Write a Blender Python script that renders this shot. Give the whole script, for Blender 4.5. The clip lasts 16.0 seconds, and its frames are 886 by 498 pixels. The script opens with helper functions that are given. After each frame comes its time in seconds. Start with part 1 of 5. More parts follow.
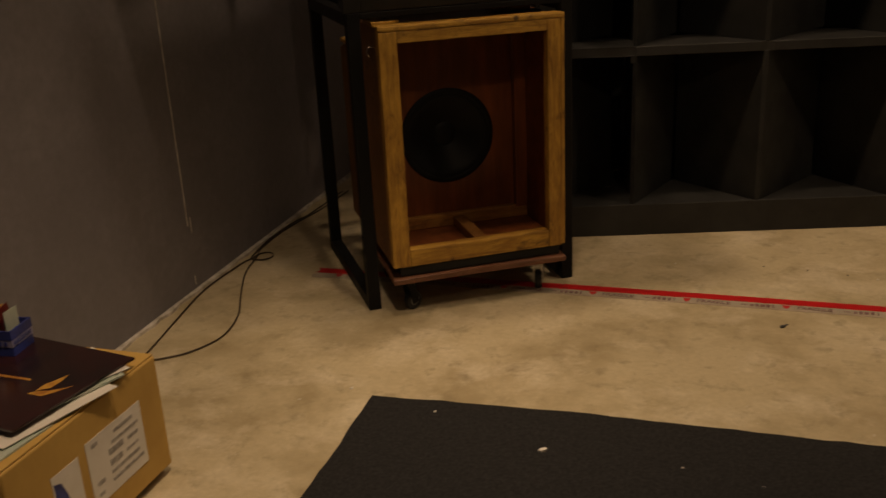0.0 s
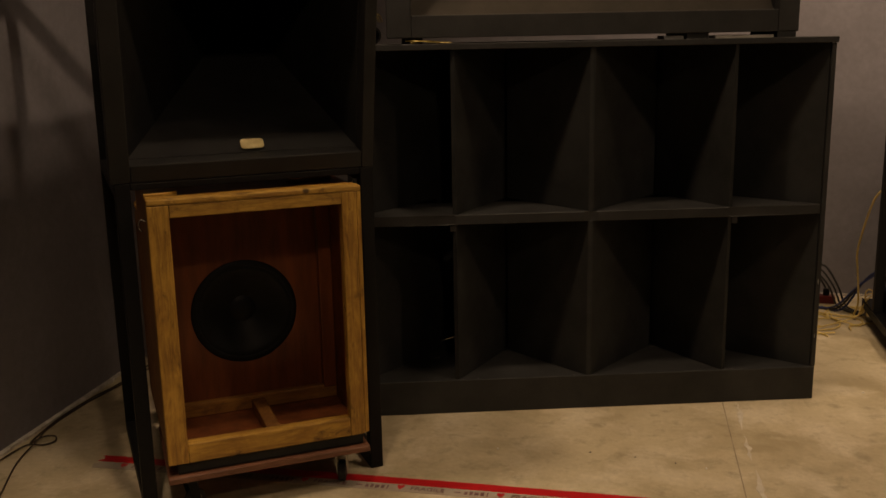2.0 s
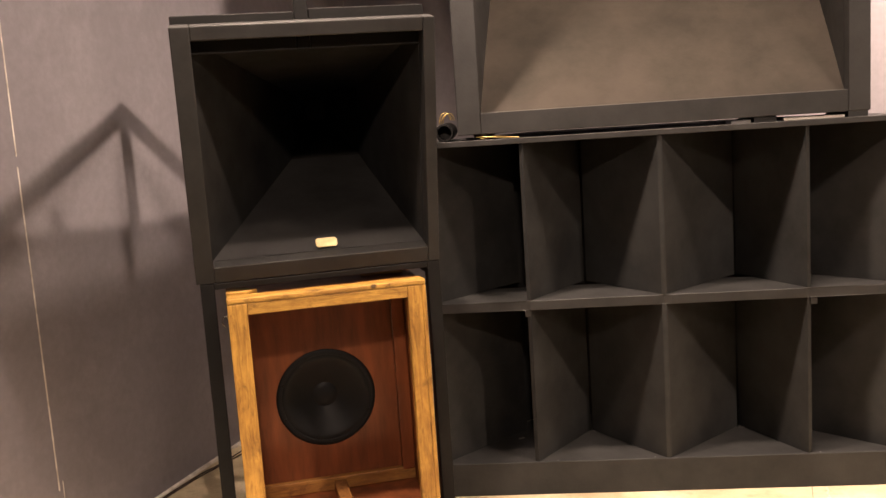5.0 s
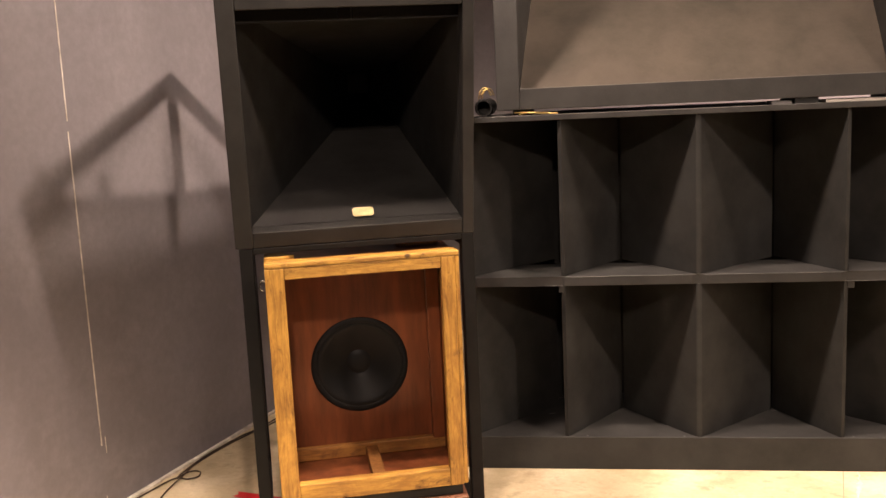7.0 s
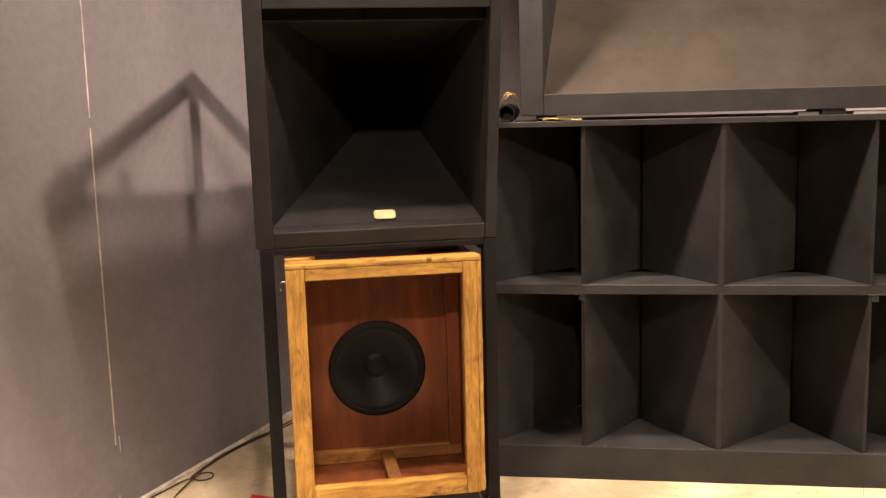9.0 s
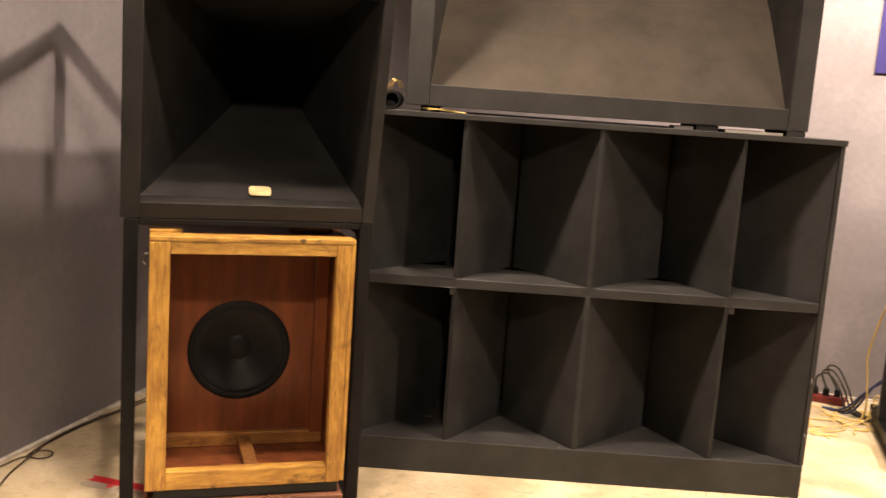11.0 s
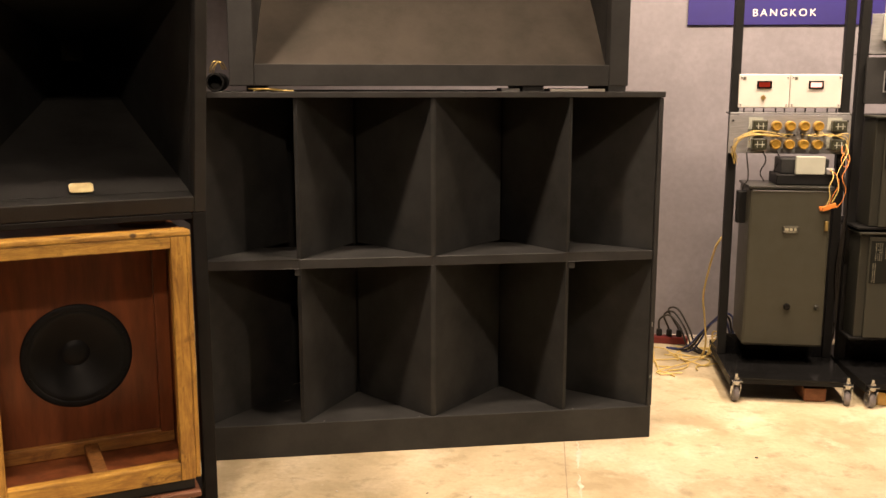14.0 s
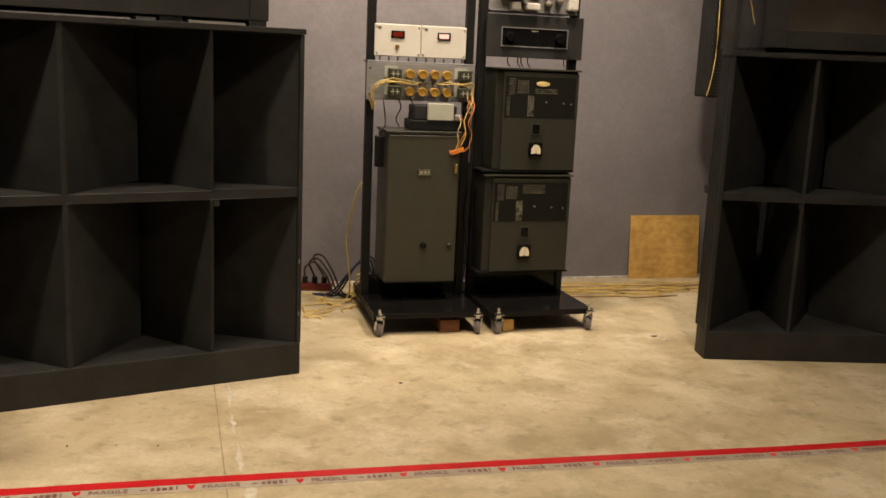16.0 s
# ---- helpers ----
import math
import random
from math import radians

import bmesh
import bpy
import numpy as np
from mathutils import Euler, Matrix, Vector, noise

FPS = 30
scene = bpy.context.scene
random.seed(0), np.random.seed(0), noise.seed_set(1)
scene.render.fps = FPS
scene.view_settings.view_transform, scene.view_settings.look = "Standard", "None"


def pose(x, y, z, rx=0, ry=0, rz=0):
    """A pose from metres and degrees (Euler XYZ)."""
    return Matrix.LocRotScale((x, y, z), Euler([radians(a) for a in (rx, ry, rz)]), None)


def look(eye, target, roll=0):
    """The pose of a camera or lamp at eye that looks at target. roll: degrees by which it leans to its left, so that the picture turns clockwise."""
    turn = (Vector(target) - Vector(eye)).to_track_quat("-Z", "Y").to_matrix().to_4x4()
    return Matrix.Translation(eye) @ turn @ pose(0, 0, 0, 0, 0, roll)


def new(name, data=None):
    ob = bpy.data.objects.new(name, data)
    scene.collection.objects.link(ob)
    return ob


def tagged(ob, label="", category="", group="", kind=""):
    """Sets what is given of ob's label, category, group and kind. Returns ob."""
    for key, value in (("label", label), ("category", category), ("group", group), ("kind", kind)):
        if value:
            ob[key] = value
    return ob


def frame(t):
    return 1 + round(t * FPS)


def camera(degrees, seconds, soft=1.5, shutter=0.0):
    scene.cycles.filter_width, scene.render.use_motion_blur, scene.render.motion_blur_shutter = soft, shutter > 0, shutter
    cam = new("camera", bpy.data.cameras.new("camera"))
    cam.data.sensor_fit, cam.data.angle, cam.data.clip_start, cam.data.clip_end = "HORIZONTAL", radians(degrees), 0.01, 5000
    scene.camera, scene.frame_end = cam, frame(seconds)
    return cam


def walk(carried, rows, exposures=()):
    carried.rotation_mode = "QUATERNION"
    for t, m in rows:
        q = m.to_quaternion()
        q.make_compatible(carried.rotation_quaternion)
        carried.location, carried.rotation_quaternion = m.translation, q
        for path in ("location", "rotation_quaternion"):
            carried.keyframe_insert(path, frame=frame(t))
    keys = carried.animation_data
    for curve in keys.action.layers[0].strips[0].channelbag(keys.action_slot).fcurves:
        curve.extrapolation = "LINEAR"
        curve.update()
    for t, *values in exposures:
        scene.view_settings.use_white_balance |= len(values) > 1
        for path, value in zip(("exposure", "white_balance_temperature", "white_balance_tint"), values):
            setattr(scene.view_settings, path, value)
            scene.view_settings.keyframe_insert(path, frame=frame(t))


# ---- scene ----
cam = camera(49.8, 16.0, 1.5, 0.2)
PATH = [
    (0, (0.567, 0.02, 1.507), (0.025, 1.818, 0.819), -2.9),
    (0.5, (0.711, 0.103, 1.488), (0.298, 1.951, 0.843), -2.5),
    (1, (0.784, 0.187, 1.515), (0.385, 2.038, 0.871), -4.7),
    (1.5, (0.834, 0.303, 1.535), (0.444, 2.175, 0.949), -4.9),
    (2, (0.891, 0.468, 1.59), (0.518, 2.383, 1.153), -1.1),
    (2.5, (0.948, 0.475, 1.621), (0.512, 2.387, 1.231), -1.7),
    (3, (1.04, 0.446, 1.666), (0.457, 2.325, 1.304), -2.7),
    (3.5, (1.112, 0.436, 1.693), (0.477, 2.307, 1.387), -3.2),
    (6, (1.208, 0.393, 1.714), (0.528, 2.25, 1.415), -4.0),
    (6.5, (1.222, 0.392, 1.688), (0.505, 2.232, 1.371), -3.7),
    (7, (1.265, 0.373, 1.673), (0.511, 2.196, 1.347), -2.7),
    (7.5, (1.275, 0.379, 1.659), (0.516, 2.198, 1.316), -2.2),
    (8, (1.261, 0.377, 1.665), (0.486, 2.189, 1.321), -1.9),
    (10.5, (1.148, 0.393, 1.628), (0.458, 2.252, 1.367), 0.5),
    (11, (1.137, 0.412, 1.622), (0.643, 2.324, 1.307), 4.0),
    (11.5, (1.104, 0.434, 1.619), (0.759, 2.378, 1.303), 5.3),
    (12, (1.124, 0.428, 1.611), (0.825, 2.38, 1.294), 5.1),
    (12.5, (1.146, 0.439, 1.614), (0.796, 2.379, 1.279), 3.0),
    (13, (1.174, 0.433, 1.605), (0.907, 2.386, 1.264), 1.2),
    (13.5, (1.18, 0.43, 1.613), (0.963, 2.385, 1.251), 0.6),
    (14, (1.192, 0.438, 1.617), (0.995, 2.397, 1.262), 0.1),
    (14.5, (1.204, 0.447, 1.632), (1.07, 2.413, 1.287), -0.6),
    (15, (1.171, 0.484, 1.636), (1.189, 2.452, 1.283), -0.4),
    (15.2, (1.173, 0.476, 1.599), (1.286, 2.442, 1.251), 0.9),
    (15.5, (1.169, 0.454, 1.536), (1.491, 2.388, 1.14), 2.1),
    (15.8, (1.131, 0.446, 1.451), (1.638, 2.347, 1.09), 2.4),
    (16, (1.172, 0.415, 1.445), (1.711, 2.302, 1.06), 2.5),
]
walk(cam, [(t, look(e, g, r)) for t, e, g, r in PATH], exposures=(
    (0, -2.2, 7050, 14), (1.0, -2.15, 7050, 14), (1.5, -2.1, 7050, 14), (2.0, -2.03, 6700, 14), (2.5, -0.8, 6000, 14), (3.0, -0.25, 5900, 15), (3.5, 0.15, 5850, 18), (6.0, 0.64, 5800, 21),
    (8, 0.68, 5800, 21), (10.5, 0.62, 5850, 17), (12.5, 0.43, 5900, 15), (13.5, 0.2, 5900, 14), (14.0, -0.02, 6000, 15), (15.0, -0.25, 5900, 12), (15.5, -0.25, 5750, 9), (16, -0.8, 5700, 7)))


# ---- world and lights ----
world = bpy.data.worlds.new("room_dark")
world.use_nodes = True
world.node_tree.nodes["Background"].inputs[0].default_value = (0.9, 0.75, 0.6, 1)
world.node_tree.nodes["Background"].inputs[1].default_value = 0.06
scene.world = world

WARM = (1.0, 0.74, 0.49)


def spot(name, eye, target, watts, degrees, blend=0.6, radius=0.05, color=WARM):
    la = bpy.data.lights.new(name, "SPOT")
    la.energy, la.spot_size, la.spot_blend, la.shadow_soft_size, la.color = watts, radians(degrees), blend, radius, color
    ob = new(name, la)
    ob.matrix_world = look(eye, target)
    return ob


# unseen spots, positions worked out from shadows on wall, bays and horn
spot("unseen_spot", (1.98, 3.26, 3.94), (-1.5, 3.9, 2.5), 640, 56, 1.0, 0.09)
spot("unseen_spot", (1.2, 3.82, 3.9), (1.1, 3.95, 0.0), 350, 125, 0.8, 0.17)
spot("unseen_spot", (-0.5, 3.3, 3.9), (0.6, 3.8, 0.4), 600, 72, 0.9, 0.1)
# added pair with no known source, evens out back wall and racks
spot("unseen_spot", (1.9, 4.95, 3.9), (2.1, 6.4, 1.75), 770, 112, 0.9, 0.2)
spot("unseen_spot", (3.3, 4.9, 3.9), (3.1, 6.4, 1.7), 770, 112, 0.9, 0.2)
# added to brighten the cardboard box and the floor round it
spot("unseen_spot", (0.1, 1.3, 3.9), (-0.8, 1.95, 0.1), 950, 50, 1.0, 0.09)
# added behind the camera to brighten the inside of the middle horn
spot("unseen_spot", (1.6, -0.6, 3.9), (-0.1, 3.6, 1.6), 330, 40, 1.0, 0.12)
# added overhead to brighten the floor before the wooden box
spot("unseen_spot", (0.05, 2.55, 3.9), (0.05, 2.75, 0.0), 400, 72, 1.0, 0.09)
# added to brighten the right-hand floor and the farther large horn
spot("unseen_spot", (3.1, 2.7, 3.9), (3.0, 3.4, 0.0), 620, 116, 0.9, 0.12)


# ---- materials ----
def material(name, color, rough=0.6, metal=0.0, color2=None, scale=6.0, stretch=(1, 1, 1), bump=0.0, bump_scale=60.0,
             detail=8.0, low=0.35, high=0.65, rough_var=0.1, emit=None, emit_strength=0.0, spec=0.5, per_object=0.0):
    m = bpy.data.materials.new(name)
    m.use_nodes = True
    nt = m.node_tree
    bsdf = nt.nodes["Principled BSDF"]
    bsdf.inputs["Metallic"].default_value = metal
    bsdf.inputs["Specular IOR Level"].default_value = spec
    tex = nt.nodes.new("ShaderNodeTexCoord")
    mp = nt.nodes.new("ShaderNodeMapping")
    mp.inputs["Scale"].default_value = stretch
    nt.links.new(tex.outputs["Object"], mp.inputs["Vector"])
    n1 = nt.nodes.new("ShaderNodeTexNoise")
    n1.inputs["Scale"].default_value, n1.inputs["Detail"].default_value, n1.inputs["Roughness"].default_value = scale, detail, 0.62
    nt.links.new(mp.outputs[0], n1.inputs["Vector"])
    ramp = nt.nodes.new("ShaderNodeValToRGB")
    ramp.color_ramp.elements[0].position, ramp.color_ramp.elements[1].position = low, high
    c2 = color2 or tuple(c * 0.75 for c in color)
    ramp.color_ramp.elements[0].color, ramp.color_ramp.elements[1].color = (*c2, 1), (*color, 1)
    nt.links.new(n1.outputs["Fac"], ramp.inputs[0])
    out = ramp.outputs[0]
    if per_object:
        info = nt.nodes.new("ShaderNodeObjectInfo")
        hsv = nt.nodes.new("ShaderNodeHueSaturation")
        mr = nt.nodes.new("ShaderNodeMapRange")
        mr.inputs["To Min"].default_value, mr.inputs["To Max"].default_value = 1 - per_object, 1 + per_object
        nt.links.new(info.outputs["Random"], mr.inputs["Value"])
        nt.links.new(mr.outputs[0], hsv.inputs["Value"])
        nt.links.new(out, hsv.inputs["Color"])
        out = hsv.outputs[0]
    nt.links.new(out, bsdf.inputs["Base Color"])
    r = nt.nodes.new("ShaderNodeMapRange")
    r.inputs["To Min"].default_value, r.inputs["To Max"].default_value = min(1, rough + rough_var), max(0.02, rough - rough_var)
    nt.links.new(n1.outputs["Fac"], r.inputs["Value"])
    nt.links.new(r.outputs[0], bsdf.inputs["Roughness"])
    if bump:
        n2 = nt.nodes.new("ShaderNodeTexNoise")
        n2.inputs["Scale"].default_value, n2.inputs["Detail"].default_value = bump_scale, 6
        nt.links.new(mp.outputs[0], n2.inputs["Vector"])
        b = nt.nodes.new("ShaderNodeBump")
        b.inputs["Strength"].default_value, b.inputs["Distance"].default_value = bump, 0.004
        nt.links.new(n2.outputs["Fac"], b.inputs["Height"])
        nt.links.new(b.outputs[0], bsdf.inputs["Normal"])
    if emit:
        bsdf.inputs["Emission Color"].default_value, bsdf.inputs["Emission Strength"].default_value = (*emit, 1), emit_strength
    return m


def layered(name, base, dark, light, scales, rough=0.55, bump=0.15, specks=0.0):
    """A broad surface with two scales of staining, fine grain and optional pale specks."""
    m = bpy.data.materials.new(name)
    m.use_nodes = True
    nt = m.node_tree
    bsdf = nt.nodes["Principled BSDF"]
    tex = nt.nodes.new("ShaderNodeTexCoord")
    vec = tex.outputs["Object"]

    def ramp_noise(scale, lo, hi, a, b, detail=8.0, distortion=0.0):
        n = nt.nodes.new("ShaderNodeTexNoise")
        n.inputs["Scale"].default_value, n.inputs["Detail"].default_value, n.inputs["Distortion"].default_value = scale, detail, distortion
        n.inputs["Roughness"].default_value = 0.65
        nt.links.new(vec, n.inputs["Vector"])
        r = nt.nodes.new("ShaderNodeMapRange")
        r.inputs["From Min"].default_value, r.inputs["From Max"].default_value = lo, hi
        r.inputs["To Min"].default_value, r.inputs["To Max"].default_value = a, b
        nt.links.new(n.outputs["Fac"], r.inputs["Value"])
        return n.outputs["Fac"], r.outputs[0]

    def mix(fac, a, b):
        x = nt.nodes.new("ShaderNodeMix")
        x.data_type = "RGBA"
        nt.links.new(fac, x.inputs["Factor"])
        for sock, v in ((x.inputs["A"], a), (x.inputs["B"], b)):
            if isinstance(v, tuple):
                sock.default_value = (*v, 1)
            else:
                nt.links.new(v, sock)
        return x.outputs["Result"]

    _, f1 = ramp_noise(scales[0], 0.44, 0.62, 0.0, 0.95, 12, 0.15)
    _, f2 = ramp_noise(scales[1] * 0.6, 0.50, 0.64, 0.0, 0.7, 12, 0.2)
    n3, f3 = ramp_noise(scales[2], 0.35, 0.65, 0.0, 0.28, 4)
    c = mix(f1, base, dark)
    c = mix(f2, c, light)
    c = mix(f3, c, tuple(v * 0.6 for v in base))
    _, f5 = ramp_noise(11.0, 0.54, 0.72, 0.0, specks * 2.2, 10, 0.2)
    c = mix(f5, c, tuple(v * 0.62 for v in dark))
    if specks:
        _, f4 = ramp_noise(38.0, 0.72, 0.76, 0.0, specks, 2)
        c = mix(f4, c, (0.75, 0.72, 0.66))
    nt.links.new(c, bsdf.inputs["Base Color"])
    bsdf.inputs["Roughness"].default_value = rough
    b = nt.nodes.new("ShaderNodeBump")
    b.inputs["Strength"].default_value, b.inputs["Distance"].default_value = bump, 0.003
    nt.links.new(n3, b.inputs["Height"])
    nt.links.new(b.outputs[0], bsdf.inputs["Normal"])
    return m


CONCRETE = layered("concrete", (0.54, 0.46, 0.30), (0.37, 0.30, 0.175), (0.68, 0.60, 0.44), (2.6, 5.5, 45.0), 0.5, 0.12, 0.3)
WALL = layered("grey_wall_paint", (0.210, 0.198, 0.216), (0.178, 0.168, 0.184), (0.242, 0.229, 0.250), (0.9, 3.5, 30.0), 0.55, 0.06)
# for unseen walls and ceiling, kept pale so bounced light lifts the blacks
BOUNCE_WALL = layered("bounce_wall_paint", (0.76, 0.74, 0.71), (0.7, 0.68, 0.65), (0.8, 0.78, 0.75), (0.8, 2.5, 40.0), 0.7, 0.1)
BOUNCE_CEIL = layered("bounce_ceiling_paint", (0.76, 0.75, 0.73), (0.68, 0.67, 0.65), (0.8, 0.79, 0.77), (0.8, 2.5, 40.0), 0.8, 0.1)
BLACK = material("black_cabinet_paint", (0.0262, 0.0269, 0.0264), 0.6, 0, (0.0138, 0.0142, 0.0139), 4.5, bump=0.12, bump_scale=130, rough_var=0.14, spec=0.2)
BLACK_WORN = material("worn_black_paint", (0.0295, 0.0296, 0.0288), 0.55, 0, (0.016, 0.0161, 0.0157), 5.0, bump=0.15, bump_scale=90, spec=0.3)
HORN_GREY = material("dusty_horn_paint", (0.043, 0.036, 0.0275), 0.75, 0, (0.028, 0.024, 0.019), 4.5, stretch=(1, 1, 1), bump=0.12, bump_scale=70, spec=0.15)
STEEL_BLACK = material("black_steel", (0.0105, 0.0105, 0.0102), 0.55, 0.0, (0.007, 0.007, 0.0068), 8, bump=0.05, spec=0.15)
GLOSS_BLACK = material("gloss_black", (0.007, 0.007, 0.0072), 0.14, 0.0, (0.005, 0.005, 0.005), 8, rough_var=0.06, spec=0.22)


def weathered_wood(name, along, pale, mid, dark, rough=0.55):
    """Stained softwood: wandering grain, broad blotches, dark worn patches and scattered knots."""
    m = bpy.data.materials.new(name)
    m.use_nodes = True
    nt = m.node_tree
    bsdf = nt.nodes["Principled BSDF"]
    tex = nt.nodes.new("ShaderNodeTexCoord")

    def noise(stretch, scale, detail, distortion, lo, hi):
        mp = nt.nodes.new("ShaderNodeMapping")
        mp.inputs["Scale"].default_value = stretch
        nt.links.new(tex.outputs["Object"], mp.inputs["Vector"])
        n = nt.nodes.new("ShaderNodeTexNoise")
        n.inputs["Scale"].default_value, n.inputs["Detail"].default_value = scale, detail
        n.inputs["Distortion"].default_value, n.inputs["Roughness"].default_value = distortion, 0.68
        nt.links.new(mp.outputs[0], n.inputs["Vector"])
        r = nt.nodes.new("ShaderNodeMapRange")
        r.inputs["From Min"].default_value, r.inputs["From Max"].default_value = lo, hi
        nt.links.new(n.outputs["Fac"], r.inputs["Value"])
        return r.outputs[0]

    def mix(fac, a, b):
        x = nt.nodes.new("ShaderNodeMix")
        x.data_type = "RGBA"
        nt.links.new(fac, x.inputs["Factor"])
        for sock, v in ((x.inputs["A"], a), (x.inputs["B"], b)):
            if isinstance(v, tuple):
                sock.default_value = (*v, 1)
            else:
                nt.links.new(v, sock)
        return x.outputs["Result"]

    fine = (0.12, 1, 1) if along == "x" else (1, 1, 0.12)
    wide = (0.35, 1, 1) if along == "x" else (1, 1, 0.35)
    grain = noise(fine, 55.0, 6, 0.7, 0.40, 0.66)
    blotch = noise((1, 1, 1), 7.0, 6, 0.5, 0.45, 0.68)
    worn = noise(wide, 19.0, 10, 1.2, 0.55, 0.70)
    c = mix(blotch, pale, mid)
    c = mix(grain, c, tuple(0.62 * p + 0.38 * d for p, d in zip(mid, dark)))
    c = mix(worn, c, dark)
    vor = nt.nodes.new("ShaderNodeTexVoronoi")
    vor.inputs["Scale"].default_value = 4.2
    nt.links.new(tex.outputs["Object"], vor.inputs["Vector"])
    kn = nt.nodes.new("ShaderNodeMapRange")
    kn.inputs["From Min"].default_value, kn.inputs["From Max"].default_value = 0.035, 0.065
    kn.inputs["To Min"].default_value, kn.inputs["To Max"].default_value = 0.9, 0.0
    nt.links.new(vor.outputs["Distance"], kn.inputs["Value"])
    c = mix(kn.outputs[0], c, tuple(0.5 * d for d in dark))
    nt.links.new(c, bsdf.inputs["Base Color"])
    bsdf.inputs["Roughness"].default_value = rough
    b = nt.nodes.new("ShaderNodeBump")
    b.inputs["Strength"].default_value, b.inputs["Distance"].default_value = 0.35, 0.003
    nt.links.new(grain, b.inputs["Height"])
    nt.links.new(b.outputs[0], bsdf.inputs["Normal"])
    return m


PINE = weathered_wood("stained_pine", "z", (0.53, 0.30, 0.048), (0.32, 0.158, 0.023), (0.08, 0.033, 0.006))
PINE_H = weathered_wood("stained_pine_crosswise", "x", (0.53, 0.305, 0.048), (0.32, 0.16, 0.023), (0.08, 0.033, 0.006))
MAHOG = material("red_brown_plywood", (0.235, 0.072, 0.022), 0.38, 0, (0.115, 0.034, 0.011), 4.0, stretch=(4, 4, 0.6), bump=0.06, bump_scale=20)
PLYEDGE = material("raw_wood_edge", (0.40, 0.24, 0.12), 0.7, 0, (0.25, 0.13, 0.06), 12, stretch=(1, 8, 8), bump=0.15)
BROWNBOARD = material("red_brown_board", (0.20, 0.085, 0.045), 0.6, 0, (0.10, 0.04, 0.02), 9, stretch=(1, 6, 6), bump=0.1)
CONE = material("speaker_cone_paper", (0.0075, 0.009, 0.0108), 0.5, 0, (0.006, 0.0072, 0.0088), 9, bump=0.06, spec=0.22)
RUBBER = material("black_rubber", (0.015, 0.015, 0.015), 0.7, 0, None, 10)
GREY_TYRE = material("grey_caster_tyre", (0.20, 0.18, 0.19), 0.5, 0, (0.12, 0.11, 0.115), 18)
GRILLE = material("dusty_black_grille", (0.048, 0.046, 0.040), 0.6, 0, (0.034, 0.032, 0.028), 30)
DUST = material("grey_dust", (0.16, 0.16, 0.15), 0.9, 0, (0.07, 0.07, 0.065), 40)
CHROME = material("chrome", (0.6, 0.6, 0.6), 0.25, 1.0, (0.5, 0.5, 0.5), 20)
ALU = material("dull_aluminium", (0.30, 0.30, 0.30), 0.5, 0.55, (0.22, 0.22, 0.22), 12, stretch=(1, 10, 10))
WHITE = material("white_enamel", (0.58, 0.56, 0.51), 0.5, 0, (0.52, 0.5, 0.45), 6)
PALE_GREEN = material("pale_grey_green_paint", (0.40, 0.41, 0.34), 0.5, 0, (0.34, 0.35, 0.29), 9)
CREAM = material("cream_label", (0.70, 0.60, 0.26), 0.45, 0, (0.52, 0.4, 0.16), 25)
OLIVE = material("olive_hammered_paint", (0.034, 0.033, 0.021), 0.45, 0, (0.040, 0.039, 0.027), 14, bump=0.12, bump_scale=220)
OLIVE_D = material("dark_olive_paint", (0.014, 0.0145, 0.011), 0.4, 0, (0.02, 0.02, 0.0155), 40, bump=0.08, bump_scale=200)
# pale tone for light seen through the vents; maker marks share it
MESHGREY = material("lit_vent_and_mark", (0.42, 0.40, 0.28), 0.6, 0, (0.03, 0.03, 0.025), 30)
OLIVE_M = material("olive_panel_paint", (0.026, 0.0265, 0.0185), 0.45, 0, (0.027, 0.027, 0.02), 40, bump=0.08, bump_scale=200)
MESHBACK = material("dark_mesh", (0.011, 0.0113, 0.009), 0.5, 0, (0.012, 0.012, 0.010), 120, bump=0.2, bump_scale=500, spec=0.1)
# dimmer tone painted for light seen through the vents
MESHDIM = material("dim_vent_light", (0.20, 0.19, 0.135), 0.6, 0, (0.02, 0.02, 0.016), 30)
YELLOW_CAP = material("amber_capacitor", (0.34, 0.205, 0.026), 0.35, 0, (0.24, 0.135, 0.016), 20)
COPPER = material("wound_coil", (0.045, 0.045, 0.022), 0.4, 0.1, (0.02, 0.022, 0.014), 30)
WIRE_Y = material("yellow_wire", (0.70, 0.53, 0.17), 0.5, 0, (0.54, 0.40, 0.11), 20)
WIRE_O = material("orange_wire", (0.62, 0.22, 0.03), 0.5, 0, (0.5, 0.15, 0.02), 20)
FLOOR_TAN = material("tan_wire", (0.36, 0.22, 0.07), 0.6, 0, (0.26, 0.15, 0.045), 20)
WIRE_B = material("black_cable", (0.018, 0.015, 0.012), 0.5, 0, None, 20)
WIRE_U = material("blue_cable", (0.02, 0.035, 0.14), 0.5, 0, None, 20)
RED_TAPE = material("red_print", (0.55, 0.018, 0.02), 0.35, 0, (0.45, 0.012, 0.015), 9)
CLEAR_TAPE = material("clear_tape", (0.47, 0.41, 0.33), 0.2, 0, (0.38, 0.32, 0.25), 9)
TAPE_INK = material("tape_ink", (0.15, 0.06, 0.055), 0.4)
CARPET = material("black_carpet", (0.030, 0.030, 0.031), 0.95, 0, (0.018, 0.018, 0.019), 90, bump=0.6, bump_scale=320, spec=0.1)
CARDBOARD = material("brown_cardboard", (0.55, 0.35, 0.095), 0.7, 0, (0.45, 0.275, 0.07), 5, bump=0.08, bump_scale=40)
PAPER = material("white_paper", (0.74, 0.71, 0.66), 0.6, 0, (0.66, 0.63, 0.57), 8)
